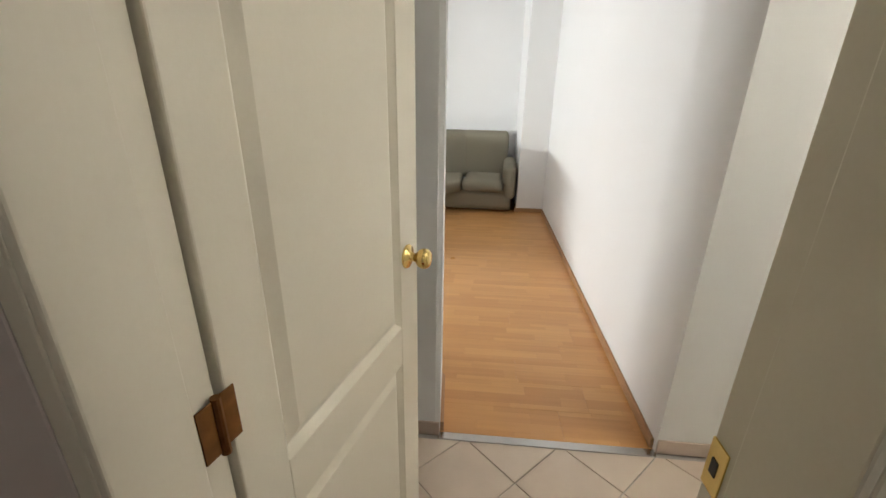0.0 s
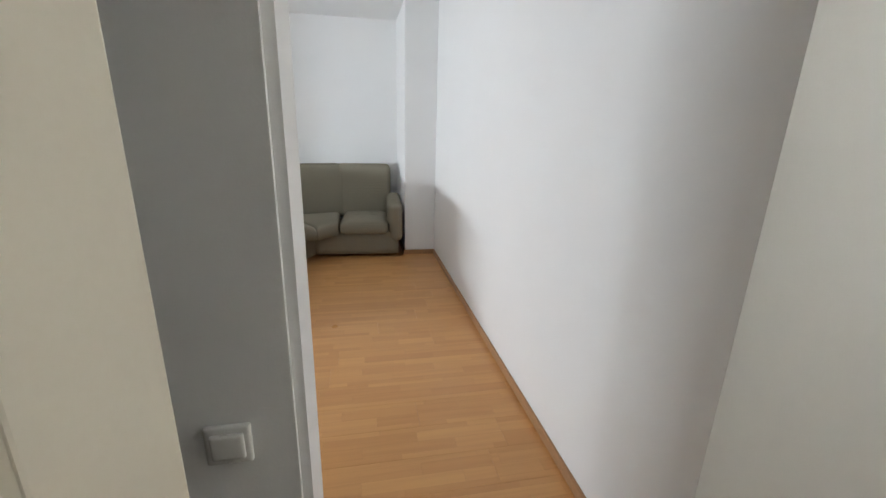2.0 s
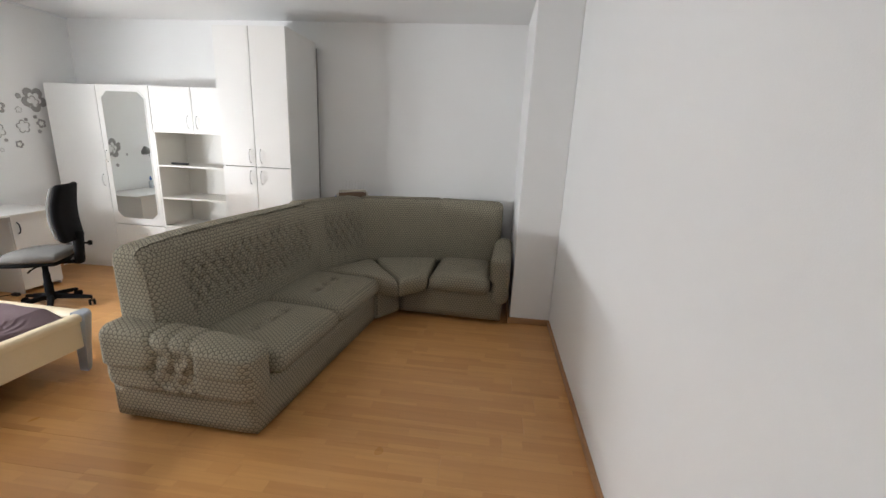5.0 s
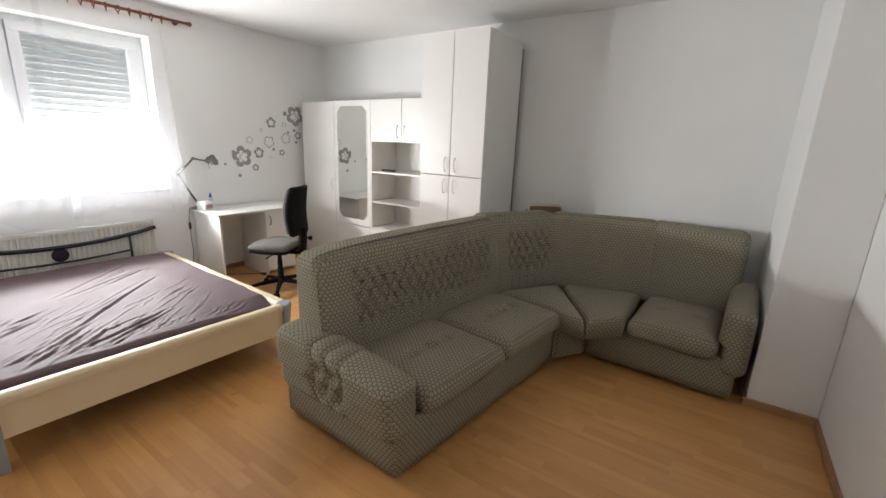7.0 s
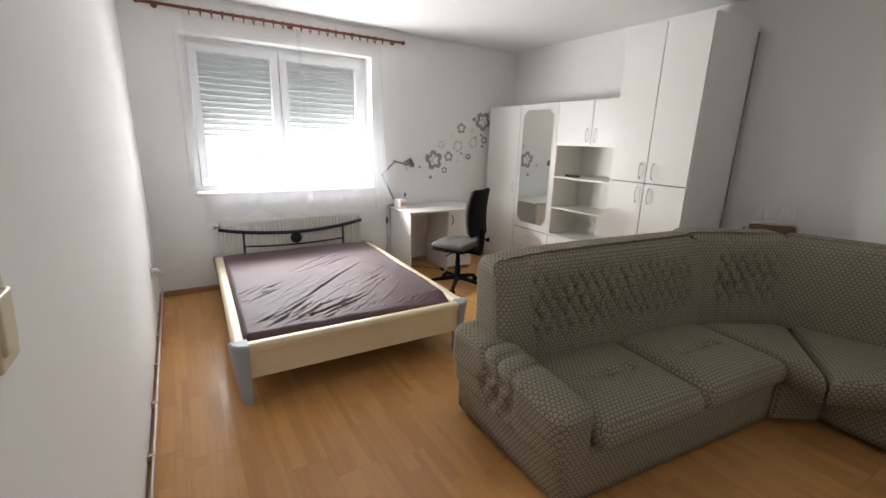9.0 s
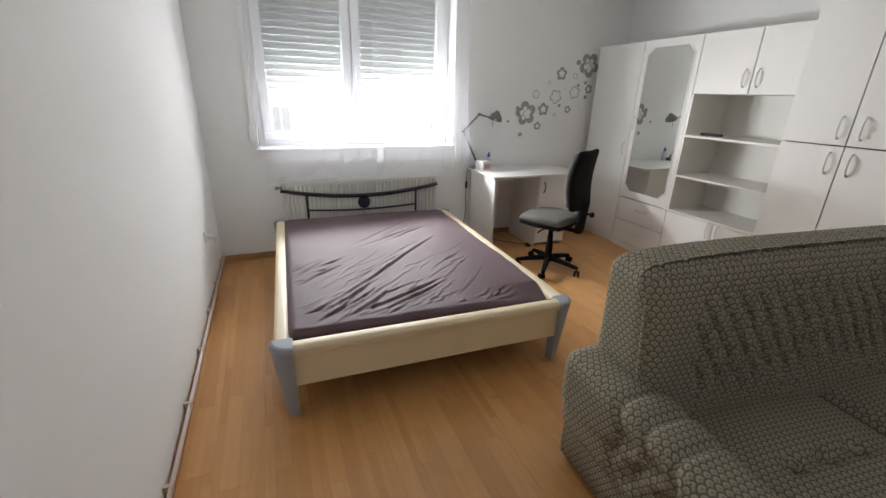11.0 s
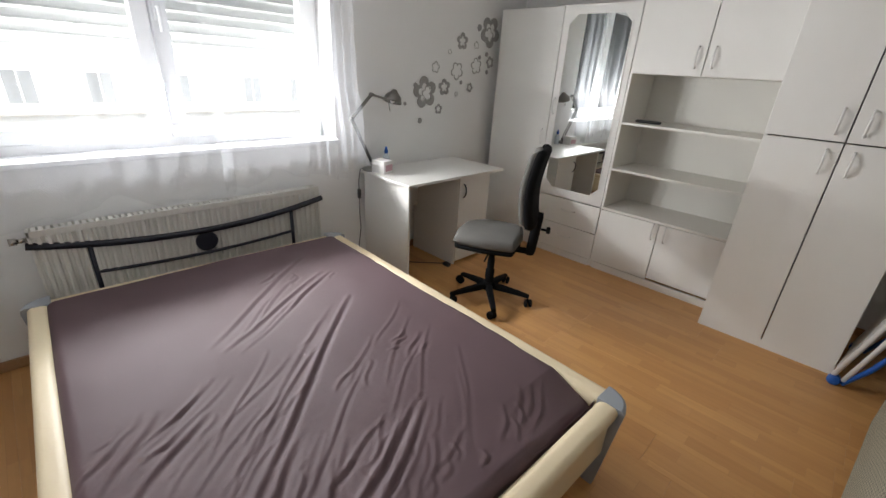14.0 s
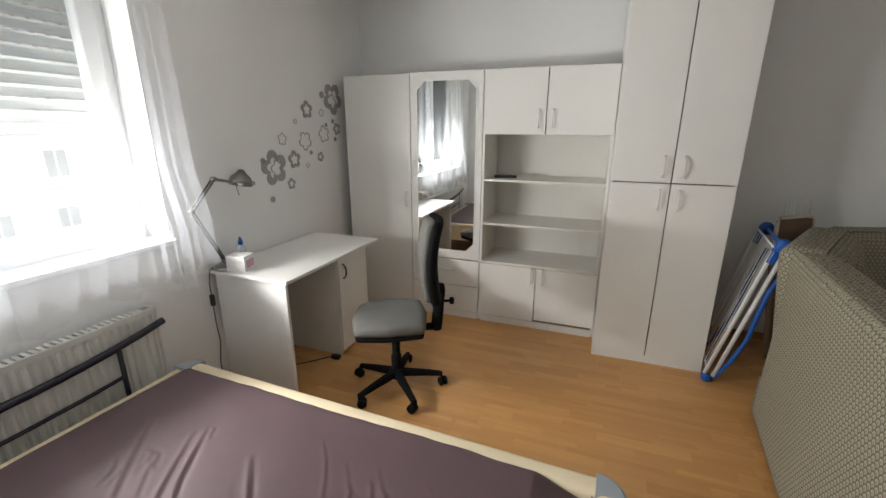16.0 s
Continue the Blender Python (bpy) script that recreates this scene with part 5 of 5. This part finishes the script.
# ---- drying rack, ironing board ----
def drying_rack():
    ob = thing("drying_rack", pose(-0.43, 6.245, 0, 0, 0, -8), "folded blue and white clothes drying rack leaning by the cupboard", "drying rack")
    up = Vector((0.225, 0, 0.92)).normalized()
    W = 0.50

    def at_(s, y, off=0.0):
        return Vector((0.03, y, 0.03)) + up * s + Vector((off, 0, -off * 0.24))
    for off, s1 in ((0.0, 0.86), (0.045, 0.90)):
        bm = tube(bmesh.new(), [at_(0.02, 0, off), at_(s1, 0, off)], 0.0125, 10)
        part("tube", bm, M_WHITEMETAL, ob, smooth=True)
        part("tube", tube(bmesh.new(), [at_(0.02, W, off), at_(s1, W, off)], 0.0125, 10), M_WHITEMETAL, ob, smooth=True)
    for k in range(9):
        y = W * (k + 0.5) / 9
        part("wire", tube(bmesh.new(), [at_(0.06, y, -0.012), at_(0.88, y, -0.012)], 0.0022, 6), M_WHITEMETAL, ob, smooth=True)
    part("end_bar", tube(bmesh.new(), [at_(0.06, 0, -0.006), at_(0.06, W, -0.006)], 0.006, 8), M_WHITEMETAL, ob, smooth=True)
    part("end_bar", tube(bmesh.new(), [at_(0.88, 0, -0.006), at_(0.88, W, -0.006)], 0.006, 8), M_WHITEMETAL, ob, smooth=True)
    for y in (0.0, W):
        # curved plastic leg
        pts = [at_(0.0, y, 0.05), at_(0.15, y, 0.085), at_(0.32, y, 0.10), at_(0.48, y, 0.085), at_(0.62, y, 0.075), at_(0.78, y, 0.085)]
        part("plastic_leg", tube(bmesh.new(), pts, [0.012, 0.013, 0.012, 0.014, 0.014, 0.010], 8), M_BLUE, ob, "blue plastic leg", smooth=True)
        part("foot", lathe(bmesh.new(), [(0.022, -0.022), (0.028, -0.015), (0.028, 0.015), (0.022, 0.022)], 16, at_(0.0, y, 0.015), (0, 1, 0)), M_BLUE, ob, "blue plastic foot joint", smooth=True)
        part("joint", lathe(bmesh.new(), [(0.030, -0.026), (0.040, -0.018), (0.040, 0.018), (0.030, 0.026)], 16, at_(0.90, y, 0.03), (0, 1, 0)), M_BLUE, ob, "round blue plastic joint", smooth=True)
        part("clamp", boxes((-0.02, 0.02, -0.012, 0.012, -0.05, 0.05), bevel=0.005), M_BLUE, ob, at=Matrix.Translation(at_(0.84, y, 0.01)) @ pose(0, 0, 0, 0, 14, 0))
    part("cross_bar", tube(bmesh.new(), [at_(0.90, 0, 0.03), at_(0.90, W, 0.03)], 0.011, 8), M_BLUE, ob, "blue plastic cross bar", smooth=True)


drying_rack()


def ironing_board():
    ob = thing("ironing_board", pose(0.08, 6.67, 0.0, -3, 0, 36), "ironing board with brown cover and wire iron rest behind the sofa", "ironing board")
    part("board", soft_box(0.29, 0.035, 0.955, 0.014, 0.04, lambda p, n: Vector((p.x * min(1.0, 0.35 + 0.95 * (p.z / 0.955 + 0.5)), p.y, p.z)), (0, 0, 0.4925)), M_BROWN, ob, smooth=True)
    bm = tube(bmesh.new(), [(-0.148, -0.005, 0.72), (-0.152, -0.005, 0.95), (-0.13, -0.005, 0.983), (0.13, -0.005, 0.983), (0.152, -0.005, 0.95), (0.148, -0.005, 0.72)], 0.012, 8)
    part("piping", bm, material("beige_edge_tape", (0.55, 0.50, 0.43), 0.8, vary=0.08), ob, smooth=True)
    for k in range(4):
        x = -0.10 + 0.062 * k
        bm = tube(bmesh.new(), [(x, 0.0, 0.96), (x + 0.014, 0.01, 1.075), (x + 0.022, 0.01, 1.092), (x + 0.040, 0.01, 1.092), (x + 0.046, 0.01, 1.075), (x + 0.03, 0.0, 0.96)], 0.0035, 6)
        part("iron_rest_wire", bm, M_HANDLE, ob, smooth=True)


ironing_board()


# ---- sockets and switches ----
def plate(name, m, w, h, label, category, mat, rocker=True, plug=False):
    """A wall plate; its face looks along +y of its own frame."""
    ob = thing(name, m, label, category)
    part("plate", soft_box(w, 0.012, h, 0.005, 0.006, None, (0, 0.006, 0)), mat, ob, smooth=True)
    if rocker:
        part("rocker", soft_box(w * 0.72, 0.01, h * 0.68, 0.004, 0.006, lambda p, n: p + Vector((0, 0.05 * p.z, 0)), (0, 0.0145, 0)), mat, ob, smooth=True)
    else:
        part("cup", lathe(bmesh.new(), [(0.021, 0.0), (0.021, 0.006), (0.017, 0.007), (0.016, 0.001)], 18, (0, 0.012, 0), (0, 1, 0)), mat, ob, smooth=True)
    if plug:
        bm = lathe(bmesh.new(), [(0.019, 0.0), (0.02, 0.02), (0.012, 0.036), (0.005, 0.04)], 16, (0, 0.013, 0), (0, 1, 0))
        tube(bm, [(0, 0.05, 0), (0.01, 0.062, -0.012), (0.014, 0.06, -0.04)], 0.005, 6)
        part("plug", bm, M_SLAT, ob, "grey plug", smooth=True)
    return ob


plate("wall_socket", pose(-2.50, YL, 0.45), 0.08, 0.08, "white wall socket with a grey plug above the skirting", "socket", M_SOCKET, rocker=False, plug=True)
plate("light_switch", pose(0.94, YH, 0.845, 0, 0, 180), 0.082, 0.082, "white rocker light switch on the hall wall", "light switch", M_SOCKET)
plate("light_switch", pose(0.43, YL, 1.215), 0.085, 0.14, "aged cream rocker light switch beside the passage", "light switch", M_CREAM)


# ---- bathroom door ----
def panel_door():
    ob = thing("door_1", Matrix.Translation((0.875, YT, 0)) @ Matrix.Rotation(math.atan2(0.97, 0.2425), 4, "Z"), "open cream painted panel door with a brass knob", "door", kind="structure")
    w, h, t = 0.685, 2.03, 0.038
    # stiles, rails and recessed panels; the visible face looks along -y of this frame
    rows = [(0.016, 0.11, 0, t, 0.01, h), (w - 0.11, w, 0, t, 0.01, h), (0.11, w - 0.11, 0, t, 0.01, 0.17), (0.11, w - 0.11, 0, t, 0.735, 0.855), (0.11, w - 0.11, 0, t, h - 0.12, h)]
    part("leaf", boxes(*rows, bevel=0.003), M_DOOR, ob)
    for z0, z1 in ((0.17, 0.735), (0.855, h - 0.12)):
        bm = bmesh.new()
        for sgn, y in ((1, 0.010), (-1, t - 0.010)):
            a = [(0.11, z0), (w - 0.11, z0), (w - 0.11, z1), (0.11, z1)]
            b = [(0.125, z0 + 0.015), (w - 0.125, z0 + 0.015), (w - 0.125, z1 - 0.015), (0.125, z1 - 0.015)]
            c = [(0.15, z0 + 0.04), (w - 0.15, z0 + 0.04), (w - 0.15, z1 - 0.04), (0.15, z1 - 0.04)]
            ya, yb, yc = (0.002, 0.015, 0.004) if sgn == 1 else (t - 0.002, t - 0.015, t - 0.004)
            ra, rb, rc = [[bm.verts.new((x, yy, z)) for x, z in q] for q, yy in ((a, ya), (b, yb), (c, yc))]
            for p, q in ((ra, rb), (rb, rc)):
                for k in range(4):
                    bm.faces.new((p[k], p[(k + 1) % 4], q[(k + 1) % 4], q[k]))
            bm.faces.new(rc)
        part("panel", bm, M_DOOR, ob)
    prof = [(0.031, 0.0), (0.033, 0.003), (0.030, 0.008), (0.013, 0.011), (0.011, 0.024), (0.014, 0.03), (0.024, 0.038), (0.027, 0.048), (0.026, 0.058), (0.020, 0.065), (0.008, 0.067)]
    part("knob", lathe(bmesh.new(), prof, 28, (w - 0.072, 0, 1.05), (0, -1, 0)), M_BRASS, ob, "polished brass door knob", smooth=True)
    part("knob", lathe(bmesh.new(), prof, 28, (w - 0.072, t, 1.05), (0, 1, 0)), M_BRASS, ob, "polished brass door knob", smooth=True)
    for z in (0.22, 0.995, 1.82):
        bm = boxes((-0.002, 0.03, -0.0025, 0.0, z, z + 0.085), (-0.035, -0.004, -0.006, -0.003, z, z + 0.085), bevel=0.001)
        tube(bm, [(-0.004, -0.006, z - 0.004), (-0.004, -0.006, z + 0.089)], 0.007, 10)
        part("hinge", bm, M_OLDBRASS, ob, "tarnished brass hinge")


panel_door()
frame_ob = thing("door_frame", pose(0, 0, 0), "cream painted bathroom door frame with strike plate", "door frame", kind="structure")
Y0, Y1 = YT - 0.16, YT + 0.01
part("jamb", boxes((0.845, 0.868, Y0, Y1, 0, 2.06), (0.868, 0.880, Y0, Y1 - 0.055, 0, 2.05), bevel=0.003), M_DOOR, frame_ob)
right = part("jamb", boxes((1.507, 1.54, Y0, Y1, 0, 2.06), (1.495, 1.507, Y0, Y1 - 0.055, 0, 2.05), bevel=0.003), M_DOOR, frame_ob)
part("head", boxes((0.868, 1.507, Y0, Y1, 2.04, 2.062), bevel=0.003), M_DOOR, frame_ob)
part("architrave", boxes((0.79, 0.85, Y1, Y1 + 0.012, 0, 2.12), (1.54, 1.60, Y1, Y1 + 0.012, 0, 2.12), (0.85, 1.54, Y1, Y1 + 0.012, 2.06, 2.12), bevel=0.004), M_DOOR, frame_ob)
bm = boxes((1.5035, 1.5065, YT - 0.025, YT + 0.008, 1.005, 1.075), bevel=0.001)
sp = part("strike_plate", bm, M_BRASS, right, "brass strike plate")
part("latch_hole", boxes((1.5025, 1.5034, YT - 0.014, YT - 0.002, 1.03, 1.052)), M_BLACK, right)

# ---- hall and bathroom lamps, added out of view ----
# unseen lamp added to brighten the hall walls and the open door
lamp = thing("ceiling_lamp", pose(3.2, 1.62, HC), "added out-of-view hall ceiling lamp, round white glass, lit", "ceiling lamp")
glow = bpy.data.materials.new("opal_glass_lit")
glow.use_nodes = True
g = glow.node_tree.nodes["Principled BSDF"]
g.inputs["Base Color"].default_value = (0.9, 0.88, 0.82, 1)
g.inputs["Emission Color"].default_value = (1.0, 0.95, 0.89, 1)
g.inputs["Emission Strength"].default_value = HALL_FILL
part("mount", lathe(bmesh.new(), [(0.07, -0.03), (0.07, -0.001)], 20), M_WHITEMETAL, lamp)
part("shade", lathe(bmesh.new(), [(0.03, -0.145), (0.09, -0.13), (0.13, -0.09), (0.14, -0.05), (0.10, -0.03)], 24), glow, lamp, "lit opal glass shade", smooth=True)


# weaker unseen copy, added to brighten the bathroom tiles and jamb
bath_fill_lamp = copy_thing(lamp, pose(2.0, 0.0, HC))
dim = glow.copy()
dim.node_tree.nodes["Principled BSDF"].inputs["Emission Strength"].default_value = 0.22 * HALL_FILL
for o in bath_fill_lamp.children:
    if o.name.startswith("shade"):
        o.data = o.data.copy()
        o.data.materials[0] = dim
tagged(bath_fill_lamp, "added out-of-view bathroom ceiling lamp, round white glass, lit")


# ---- peeling paint low on the hall wall ----
def paint_chip(x, z, w, h, seed):
    rnd = random.Random(seed)
    n = 14
    pts = [(x + w * math.cos(a) * rnd.uniform(0.6, 1.1), z + h * math.sin(a) * rnd.uniform(0.6, 1.1)) for a in [2 * math.pi * i / n for i in range(n)]]
    bm = bmesh.new()
    c = bm.verts.new((x, YH - 0.008 - rnd.uniform(0, 0.008), z))
    vs = [bm.verts.new((px, YH - 0.001 - rnd.uniform(0, 0.004), pz)) for px, pz in pts]
    for i in range(n):
        bm.faces.new((vs[i], vs[(i + 1) % n], c))
    return bm


for x, z, w, h, sd in ((2.66, 0.275, 0.035, 0.012, 1), (2.73, 0.285, 0.014, 0.02, 2), (2.55, 0.25, 0.03, 0.012, 3), (2.70, 0.19, 0.02, 0.012, 4), (2.78, 0.20, 0.022, 0.012, 5), (2.50, 0.245, 0.02, 0.008, 6), (2.83, 0.24, 0.05, 0.012, 7)):
    tagged(part("paint_flake", paint_chip(x, z, w * 1.4, h * 1.5, sd), M_WALL), "flake of peeling white paint on the hall wall", "paint flake", "peeling paint")
bm = tube(bmesh.new(), [(2.63, YH - 0.0015, 0.262), (2.66, YH - 0.0015, 0.272), (2.70, YH - 0.0015, 0.285), (2.72, YH - 0.0015, 0.282), (2.735, YH - 0.0015, 0.30)], 0.0042, 5)
tagged(part("wall_crack", bm, M_BROWN), "dark crack in the flaking hall plaster", "crack")


# ---- floor pieces ----
def clip(poly, axis, limit, keep_less):
    out = []
    for i, p in enumerate(poly):
        q = poly[(i + 1) % len(poly)]
        pin = (p[axis] <= limit) == keep_less or p[axis] == limit
        qin = (q[axis] <= limit) == keep_less or q[axis] == limit
        if pin:
            out.append(p)
        if pin != qin:
            t = (limit - p[axis]) / (q[axis] - p[axis])
            out.append((p[0] + t * (q[0] - p[0]), p[1] + t * (q[1] - p[1])))
    return out


def piece(name, poly, z0, z1, mat, parent, bevel=0.0012):
    cx, cy = sum(p[0] for p in poly) / len(poly), sum(p[1] for p in poly) / len(poly)
    bm = bmesh.new()
    prism(bm, [(x - cx, y - cy) for x, y in poly], z0, z1)
    top = [e for e in bm.edges if e.verts[0].co.z > z1 - 1e-5 and e.verts[1].co.z > z1 - 1e-5]
    bmesh.ops.bevel(bm, geom=top, offset=bevel, segments=1, affect="EDGES")
    return part(name, bm, mat, parent, at=pose(cx, cy, 0))


# laminate boards run along x
BW, BL = 0.1955, 1.285
row, y = 0, YH + 0.012
rnd = random.Random(4)
while y < YB:
    x = XW - rnd.uniform(0.05, 1.2)
    while x < XR:
        poly = [(x + 0.0002, y + 0.0002), (x + BL - 0.0002, y + 0.0002), (x + BL - 0.0002, y + BW - 0.0002), (x + 0.0002, y + BW - 0.0002)]
        for axis, limit, less in ((0, XW - 0.005, False), (0, XR + 0.005, True), (1, YB, True)):
            poly = clip(poly, axis, limit, less)
            if not poly:
                break
        if len(poly) > 2 and not (max(p[0] for p in poly) < 0.70 and max(p[1] for p in poly) < YL):
            piece("plank", poly, -0.010, 0.0, M_LAMINATE, floor, 0.0005)
        x += BL
    y += BW
    row += 1

# hall tiles laid diagonally
S = 0.297
h = S / math.sqrt(2)
for i in range(-14, 20):
    for j in range(-14, 20):
        cx, cy = 1.612 + (i - j) * h, 1.990 + (i + j) * h
        g = h - 0.003
        poly = [(cx - g, cy), (cx, cy - g), (cx + g, cy), (cx, cy + g)]
        for axis, limit, less in ((0, -0.99, False), (0, 3.7, True), (1, YT - 0.15, False), (1, YH - 0.03, True)):
            poly = clip(poly, axis, limit, less)
            if len(poly) < 3:
                break
        if len(poly) > 2:
            piece("tile", poly, -0.008, 0.0, M_FLOORTILE, hall_floor)

# bathroom wall tiles beside the door
bath_tiles = tagged(part("wall_tiling", boxes((0.0, 0.845, YT - 0.155, YT - 0.1505, 0.0, HC)), M_GROUT), "pinkish glazed tiles on the bathroom wall", "wall tiles", kind="structure")
for i in range(4):
    for j in range(8):
        x1 = 0.845 - i * 0.25
        x0 = max(0.0, x1 - 0.247)
        z0 = 0.04 + j * 0.33
        part("tile", boxes((x0, x1, YT - 0.161, YT - 0.155, z0, min(HC, z0 + 0.327)), bevel=0.0012, seg=1), M_WALLTILE, bath_tiles)
